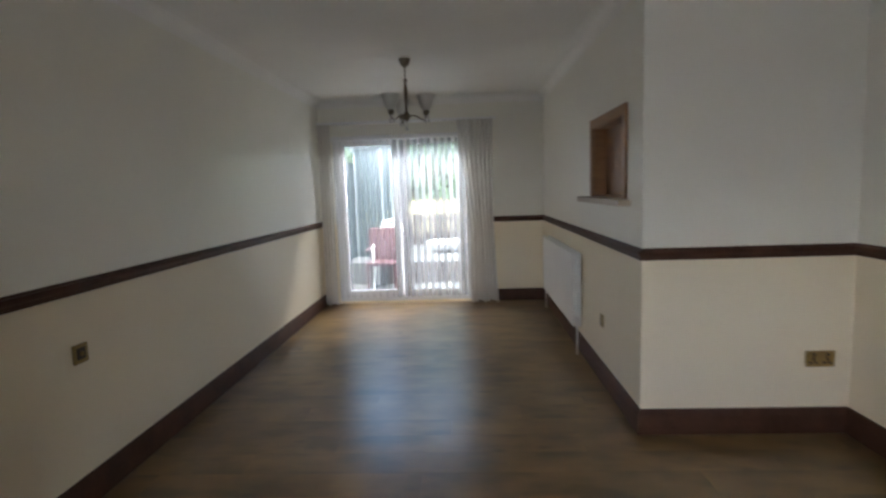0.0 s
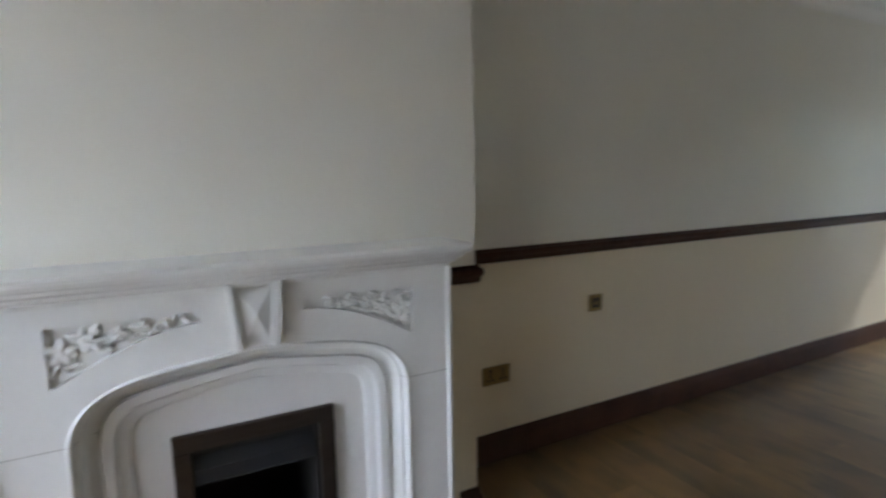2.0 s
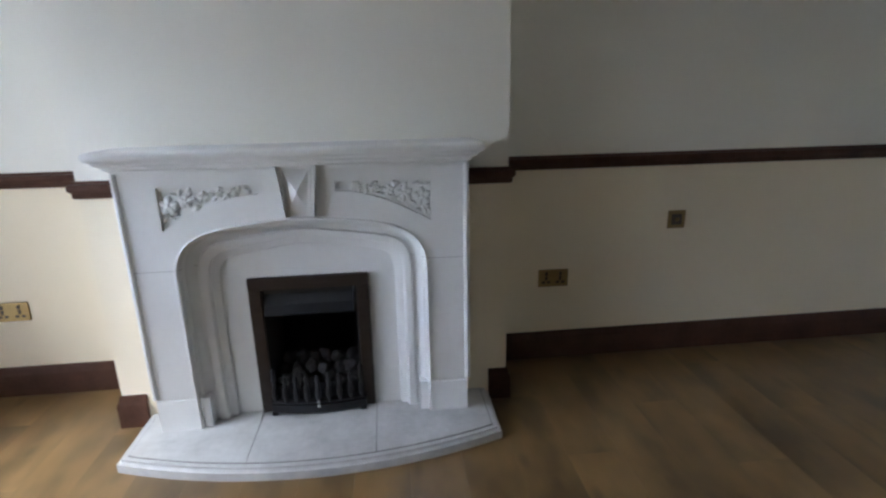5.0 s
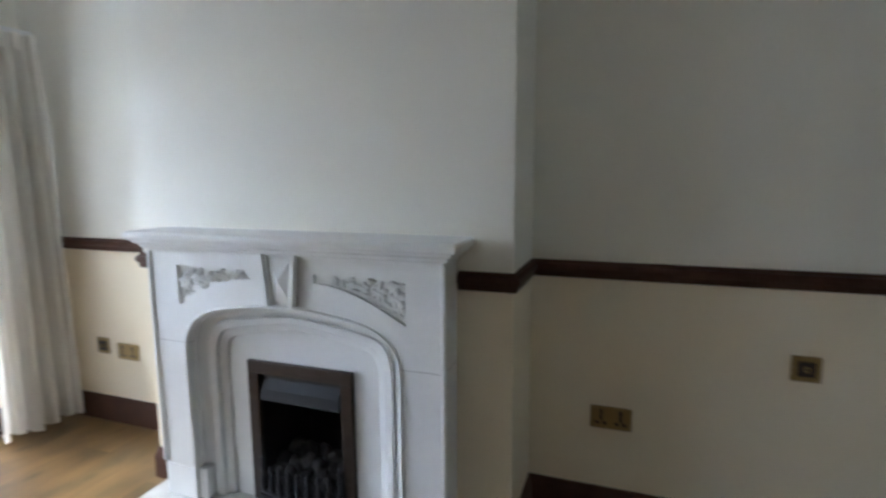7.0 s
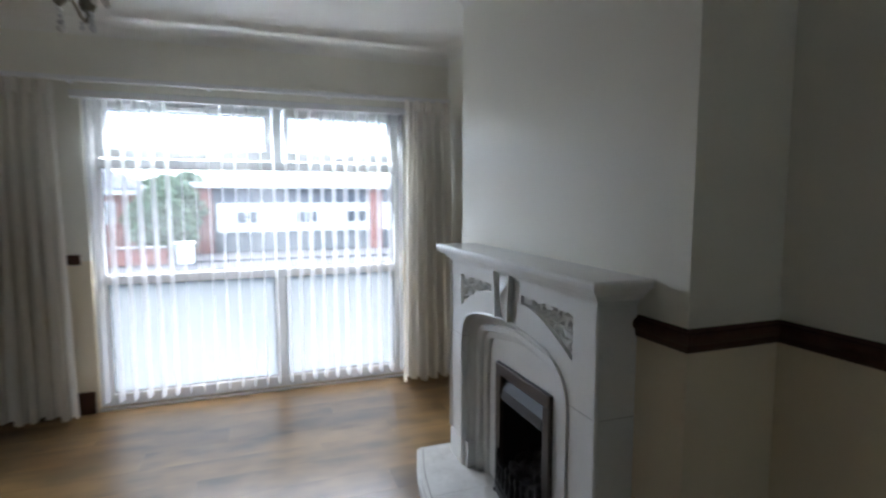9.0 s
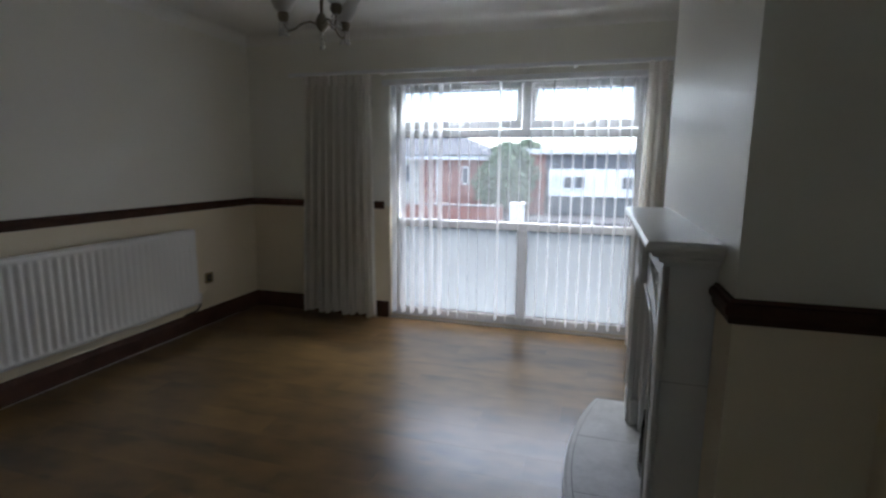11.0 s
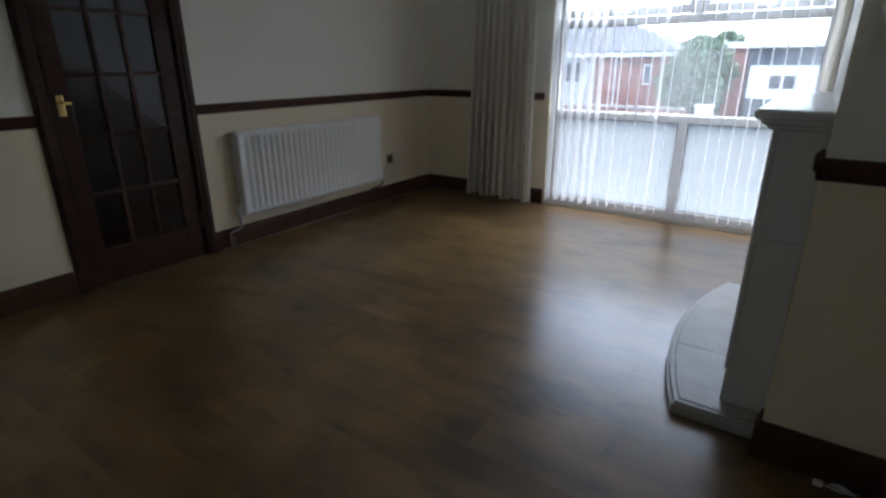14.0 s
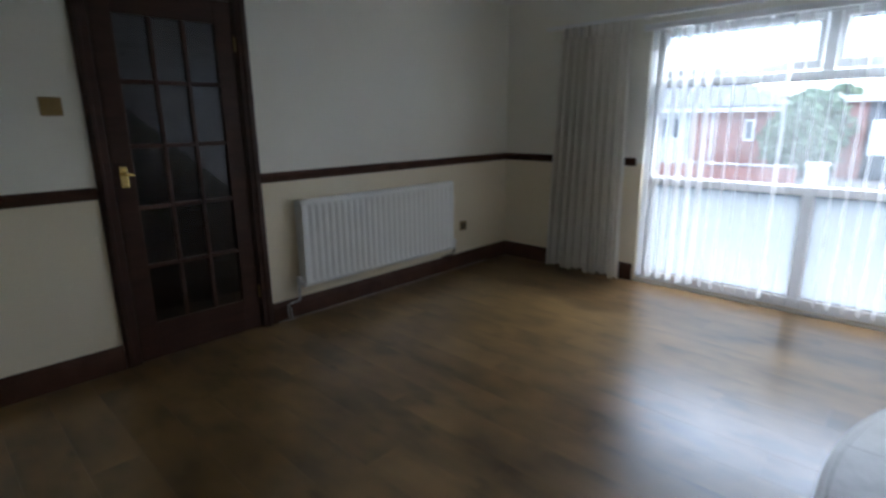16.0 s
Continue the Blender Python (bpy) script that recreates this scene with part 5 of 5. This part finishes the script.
hp(bun, "downpipe", tube(bmesh.new(), [(6.3, HY + 0.06, GROUND), (6.3, HY + 0.06, 1.52)], 0.045), WHITE_PAINT, "white downpipe")

# house with a flat white roof edge and a wide white window
hs = thing("house", (-2.4, HY - 3, GROUND), "flat-roofed house with wide white window and brick end pier", "house")
hp(hs, "wall", boxed(-7.5, 1.25, HY - 6, HY - 0.4, GROUND - 0.03, 1.75), DARK_CLAD)
hp(hs, "end_wall", boxed(1.25, 1.95, HY - 6, HY, GROUND - 0.03, 1.80), BRICK, "red brick end wall")
hp(hs, "pier", boxed(-5.9, -5.3, HY - 1, HY + 0.02, GROUND - 0.03, 1.78), BRICK, "red brick pier")
hp(hs, "upper_band", boxed(-7.5, 1.25, HY - 0.4, HY - 0.15, 1.15, 1.75), ROOF, "grey tile-hung band")
hp(hs, "fascia", boxed(-7.7, 2.1, HY - 6.2, HY + 0.15, 1.78, 2.0), WHITE_PAINT, "white fascia board")
hp(hs, "window_bay", boxed(-6.6, 1.10, HY - 0.4, HY - 0.02, -0.08, 1.14), WHITE_PAINT, "white window bay")
for x0, x1 in ((-0.55, 0.45), (-3.0, -2.0), (-5.2, -4.2)):
    house_window(hs, x0, x1, HY - 0.02, 0.22, 0.86, 1)
hp(hs, "base", boxed(-6.6, 1.10, HY - 0.4, HY - 0.1, GROUND, -0.08), DARK_CLAD)
pil = thing("gate_pillar", (1.9, -16.3, GROUND), "short white gate pillar at the far pavement", "gate pillar")
part("post", boxed(-0.26, 0.26, -0.2, 0.2, 0.0, 0.68, 0.02), WHITE_PAINT, pil)
part("cap", boxed(-0.31, 0.31, -0.25, 0.25, 0.68, 0.75, 0.03), WHITE_PAINT, pil)
gw = thing("garden_wall", (7.0, -16.4, GROUND), "low red brick garden wall along the far pavement", "garden wall")
part("wall", boxed(-4.5, 9.0, -0.11, 0.11, 0.0, 0.55), BRICK, gw)
part("coping", boxed(-4.5, 9.0, -0.15, 0.15, 0.55, 0.61, 0.01), CONCRETE, gw)


def tree(name, at, height, spread, label, seed, conifer=False, count=900):
    """Tapered trunk with limbs, and a ragged crown of many small leaf clumps."""
    rnd = random.Random(seed)
    th = thing(name, at, label, "tree")
    bm = tube(bmesh.new(), [(0, 0, 0), (0.03, 0.02, height * 0.35), (0.0, 0.05, height * 0.8)], [0.14, 0.10, 0.03], 8)
    for k in range(7):
        a = rnd.uniform(0, 6.28)
        z = height * rnd.uniform(0.3, 0.7)
        tube(bm, [(0, 0, z), (math.cos(a) * spread * 0.4, math.sin(a) * spread * 0.4, z + 0.3), (math.cos(a) * spread * 0.8, math.sin(a) * spread * 0.8, z + 0.5)], [0.05, 0.03, 0.01], 6)
    part("trunk", bm, BARK, th)
    bm = bmesh.new()
    for i in range(count):
        a, u = rnd.uniform(0, 6.283), rnd.random()
        z = height * (0.12 + 0.9 * u)
        rad_z = spread * ((1 - u) ** 0.6 if conifer else math.sin(math.pi * min(0.18 + 0.8 * u, 1)) ** 0.7)
        r = rad_z * rnd.uniform(0.45, 1.0) * (0.8 + 0.25 * math.sin(3 * a + 5 * u))
        c = Vector((r * math.cos(a), r * math.sin(a), z))
        for j in range(5):
            d = Vector((rnd.gauss(0, 1), rnd.gauss(0, 1), rnd.gauss(0, 0.7))).normalized()
            p = c + d * rnd.uniform(0.02, 0.16)
            e1 = d.orthogonal().normalized() * rnd.uniform(0.05, 0.11)
            e2 = d.cross(e1).normalized() * rnd.uniform(0.04, 0.07)
            bm.faces.new([bm.verts.new(q) for q in (p - e1, p + e2, p + e1, p - e2)])
    tagged(part("crown", bm, LEAF, th), kind="stuff")
    return th


tree("tree", (2.75, -18.9, GROUND), 3.0, 1.55, "dense green tree between the two houses", 2, False, 2600)
tree("tree", (3.9, -22.5, GROUND), 3.0, 1.5, "green tree behind the houses", 7)
tree("tree", (2.5, -23.0, GROUND), 3.35, 1.7, "tall green tree behind the houses", 6)

# ---- outside, garden side ----
tagged(mesh_object("patio", boxed(-6, 5, NORTH + 0.26, 9.6, GROUND, -0.15), PAVING), "pale concrete patio behind the doors", "patio", kind="structure")
tagged(mesh_object("terrace", boxed(-6, 5, 9.6, 12.2, GROUND, 0.19), PAVING), "raised pale paved garden terrace", "terrace", kind="structure")
fw = thing("retaining_fence", (-0.6, 9.57, -0.15), "low dark timber retaining boards before the terrace", "fence")
for i in range(42):
    o = part("board", boxed(-1.35 + 0.09 * i, -1.35 + 0.09 * i + 0.075, -0.03, 0.0, 0.0, 0.345), FENCE_PAINT, fw)
    o.matrix_parent_inverse = Matrix.Translation((0.6, 0, 0))
fn = thing("garden_fence", (-0.3, 12.1, 0.19), "low dark timber fence before the lawn", "fence")
first = None
for i in range(44):
    if first is None:
        first = part("board", boxed(0, 0.085, -0.012, 0.012, 0.0, 0.66, 0.004), FENCE_PAINT, fn)
        o = first
    else:
        o = first.copy()
        scene.collection.objects.link(o)
    o.matrix_basis = pose(-1.2 + 0.105 * i, 0, 0)
for z in (0.15, 0.5):
    part("rail", boxed(-1.2, 3.4, 0.012, 0.05, z, z + 0.07), FENCE_PAINT, fn)
bm = bmesh.new()
n = 24
vs = [[bm.verts.new((-12 + 24 * i / n, 12.25 + 9 * j / n, 0.45 + 0.95 * (j / n) ** 0.8 + 0.05 * noise.noise(Vector((i * 0.4, j * 0.4, 0))))) for j in range(n + 1)] for i in range(n + 1)]
for i in range(n):
    for j in range(n):
        bm.faces.new((vs[i][j], vs[i + 1][j], vs[i + 1][j + 1], vs[i][j + 1]))
for v, w in zip([r[0] for r in vs], [r[0] for r in vs[1:]]):
    bm.faces.new((v, w, bm.verts.new((w.co.x, w.co.y, GROUND)), bm.verts.new((v.co.x, v.co.y, GROUND))))
tagged(mesh_object("lawn", bm, LAWN, True), "dry yellow-green sloping lawn", "lawn", kind="structure")

sf = thing("side_fence", (-2.05, 8.0, -0.15), "blue-grey boarded side fence of the garden", "fence")
first = None
for i in range(26):
    if first is None:
        first = part("board", boxed(-0.012, 0.012, 0, 0.115, 0.0, 1.98, 0.003), SHED_PAINT, sf)
        o = first
    else:
        o = first.copy()
        scene.collection.objects.link(o)
    o.matrix_basis = pose(0.006 * (i % 2), 0.118 * i, 0)
for z in (0.3, 1.6):
    part("rail", boxed(-0.05, -0.012, 0, 3.1, z, z + 0.08), SHED_PAINT, sf)
sh = thing("garden_shed", (-1.68, 10.4, 0.19), "blue-grey boarded garden shed with pale corner posts", "shed")
for i in range(7):
    part("board", boxed(-0.31 + 0.092 * i, -0.31 + 0.092 * i + 0.088, 0.0, 0.02, 0.0, 1.88, 0.003), SHED_PAINT, sh)
for i in range(17):
    part("side_board", boxed(0.318, 0.34, 0.02 + 0.105 * i, 0.12 + 0.105 * i, 0.0, 1.88, 0.003), SHED_PAINT, sh)
for x in (-0.31, 0.15, 0.32):
    part("corner_post", boxed(x - 0.016, x + 0.016, -0.02, 0.0, 0.0, 1.90, 0.004), POST_PAINT, sh, "pale grey painted post")
bm = prism(bmesh.new(), [(-0.40, 1.88), (0.42, 1.88), (0.0, 2.08)], "y", -0.08, 1.9)
part("roof", bm, DARK_CLAD, sh)
gc = thing("garden_chair", (-1.36, 9.15, -0.15), "maroon plastic garden chair on the patio", "garden chair")
part("seat", boxed(-0.24, 0.24, -0.22, 0.22, 0.38, 0.43, 0.015), MAROON, gc)
part("backrest", boxed(-0.24, 0.24, 0.18, 0.23, 0.43, 0.92, 0.02), MAROON, gc)
for x in (-0.22, 0.19):
    part("armrest", boxed(x - 0.01, x + 0.04, -0.2, 0.2, 0.60, 0.63, 0.01), MAROON, gc)
    for y in (-0.2, 0.17):
        part("leg", boxed(x, x + 0.03, y, y + 0.03, 0.0, 0.38), MAROON, gc)
wc = thing("garden_chair", (-1.27, 9.33, -0.15), "white plastic garden chair with a slotted rounded back", "garden chair")
for k in range(5):
    z = 0.60 + 0.085 * k
    half = 0.215 * math.cos((k - 1.2) * 0.32)
    part("back_slat", tube(bmesh.new(), [(-half, 0.17 + 0.05 * k / 4, z), (0, 0.20 + 0.05 * k / 4, z), (half, 0.17 + 0.05 * k / 4, z)], 0.026, 8), WHITE_PAINT, wc, "", True)
part("back_frame", tube(bmesh.new(), [(-0.21, 0.15, 0.42), (-0.23, 0.17, 0.62), (-0.22, 0.20, 0.82), (-0.13, 0.22, 0.98), (0, 0.23, 1.03), (0.13, 0.22, 0.98), (0.22, 0.20, 0.82), (0.23, 0.17, 0.62), (0.21, 0.15, 0.42)], 0.022, 8), WHITE_PAINT, wc, "", True)
part("seat", boxed(-0.23, 0.23, -0.24, 0.18, 0.38, 0.415, 0.015), WHITE_PAINT, wc)
for x in (-0.235, 0.235):
    part("armrest", tube(bmesh.new(), [(x, 0.17, 0.64), (x * 1.08, 0.0, 0.645), (x, -0.22, 0.62), (x, -0.23, 0.40)], 0.02, 8), WHITE_PAINT, wc, "", True)
    for y in (-0.21, 0.16):
        part("leg", tube(bmesh.new(), [(x * 0.92, y, 0.39), (x * 1.02, y * 1.12, 0.0)], [0.026, 0.018], 8), WHITE_PAINT, wc, "", True)
gt = thing("garden_table", (-0.35, 10.9, 0.19), "white garden table standing on the terrace", "garden table")
part("tabletop", boxed(-0.45, 0.5, -0.3, 0.3, 0.16, 0.20, 0.01), WHITE_PAINT, gt)
for x in (-0.4, 0.41):
    for y in (-0.25, 0.22):
        part("leg", boxed(x, x + 0.04, y, y + 0.04, 0.0, 0.16), WHITE_PAINT, gt)
hedge = thing("hedge", (-1.5, 17.0, 1.05), "tall grey-green hedge closing the end of the garden", "hedge")
rnd = random.Random(44)
bm = bmesh.new()
for i in range(9000):
    x, u, y = rnd.uniform(-6.5, 6.5), rnd.random(), rnd.gauss(0, 0.22)
    top = 2.5 + 0.25 * math.sin(1.3 * x) + 0.2 * math.sin(3.7 * x + 1) + 0.10 * math.sin(9 * x)
    c = Vector((x, y, u * top))
    d = Vector((rnd.gauss(0, 1), rnd.gauss(-0.4, 1), rnd.gauss(0.3, 0.7))).normalized()
    e1 = d.orthogonal().normalized() * rnd.uniform(0.07, 0.16)
    e2 = d.cross(e1).normalized() * rnd.uniform(0.05, 0.10)
    bm.faces.new([bm.verts.new(q) for q in (c - e1, c + e2, c + e1, c - e2)])
tagged(part("foliage", bm, LEAF, hedge), kind="stuff")
bm = bmesh.new()
for i in range(14):
    x = -6.3 + 0.95 * i
    tube(bm, [(x, 0, 0), (x + rnd.uniform(-0.1, 0.1), 0, 0.9), (x + rnd.uniform(-0.2, 0.2), 0, 1.9)], [0.05, 0.04, 0.012], 6)
part("stems", bm, BARK, hedge)
# Trees made tall, two added out of view, to block low sky light.
tree("tree", (-0.2, 19.0, 1.1), 5.2, 2.0, "leafy garden tree behind the lawn, made tall against low sky light", 21, False, 1700)
tree("tree", (-3.4, 17.0, 0.6), 5.0, 1.9, "bright green garden tree beyond the shed", 23, False, 1600)
tree("tree", (2.9, 19.5, 1.2), 5.4, 2.1, "leafy garden tree behind the lawn, made tall against low sky light", 25, False, 1700)
tree("tree", (5.6, 18.0, 1.0), 4.8, 1.9, "unseen garden tree added at the lawn's far side against sky light", 27, False, 1300)
tree("tree", (-1.6, 20.5, 1.2), 5.6, 2.2, "tall garden tree at the lawn's end", 29, False, 1500)
bfence = thing("back_fence", (0.0, 17.6, 1.1), "grey timber fence behind the lawn", "fence")
for i in range(40):
    part("board", boxed(-5 + 0.25 * i, -5 + 0.25 * i + 0.235, 0, 0.02, 0.0, 0.40), FENCE_PAINT, bfence)

# ---- laminate boards ----
rnd = random.Random(31)
BW = 0.192
y = SOUTH - 0.06
shared = {}
row = 0
while y < NORTH + 0.1:
    y1 = min(y + BW, NORTH + 0.12)
    east = EAST + 0.06 if y < PIER_Y + 0.02 else PIER_X + 0.05
    x = WEST - 0.05
    nxt = x + 1.29 * (0.15 + ((row * 0.37) % 1.0) * 0.85)
    while x < east - 0.01:
        x1 = min(nxt, east)
        size = (round(x1 - x, 3), round(y1 - y, 3))
        if size not in shared:
            bm = bmesh.new()
            w, h = size[0] - 0.0003, size[1] - 0.0003
            low = [bm.verts.new(q) for q in ((0, 0, -0.008), (w, 0, -0.008), (w, h, -0.008), (0, h, -0.008))]
            up = [bm.verts.new((v.co.x, v.co.y, 0)) for v in low]
            bm.faces.new(up)
            for i in range(4):
                j = (i + 1) % 4
                bm.faces.new((low[i], low[j], up[j], up[i]))
            me = bpy.data.meshes.new("board")
            bm.to_mesh(me)
            bm.free()
            me.materials.append(LAMINATE)
            shared[size] = me
        ob = new("board", shared[size])
        ob.parent = floor
        ob.location = (x, y, 0.0)
        ob.rotation_euler = (radians(rnd.uniform(-0.1, 0.1)), 0, 0)
        x = x1
        nxt = x + 1.29
    y = y1
    row += 1
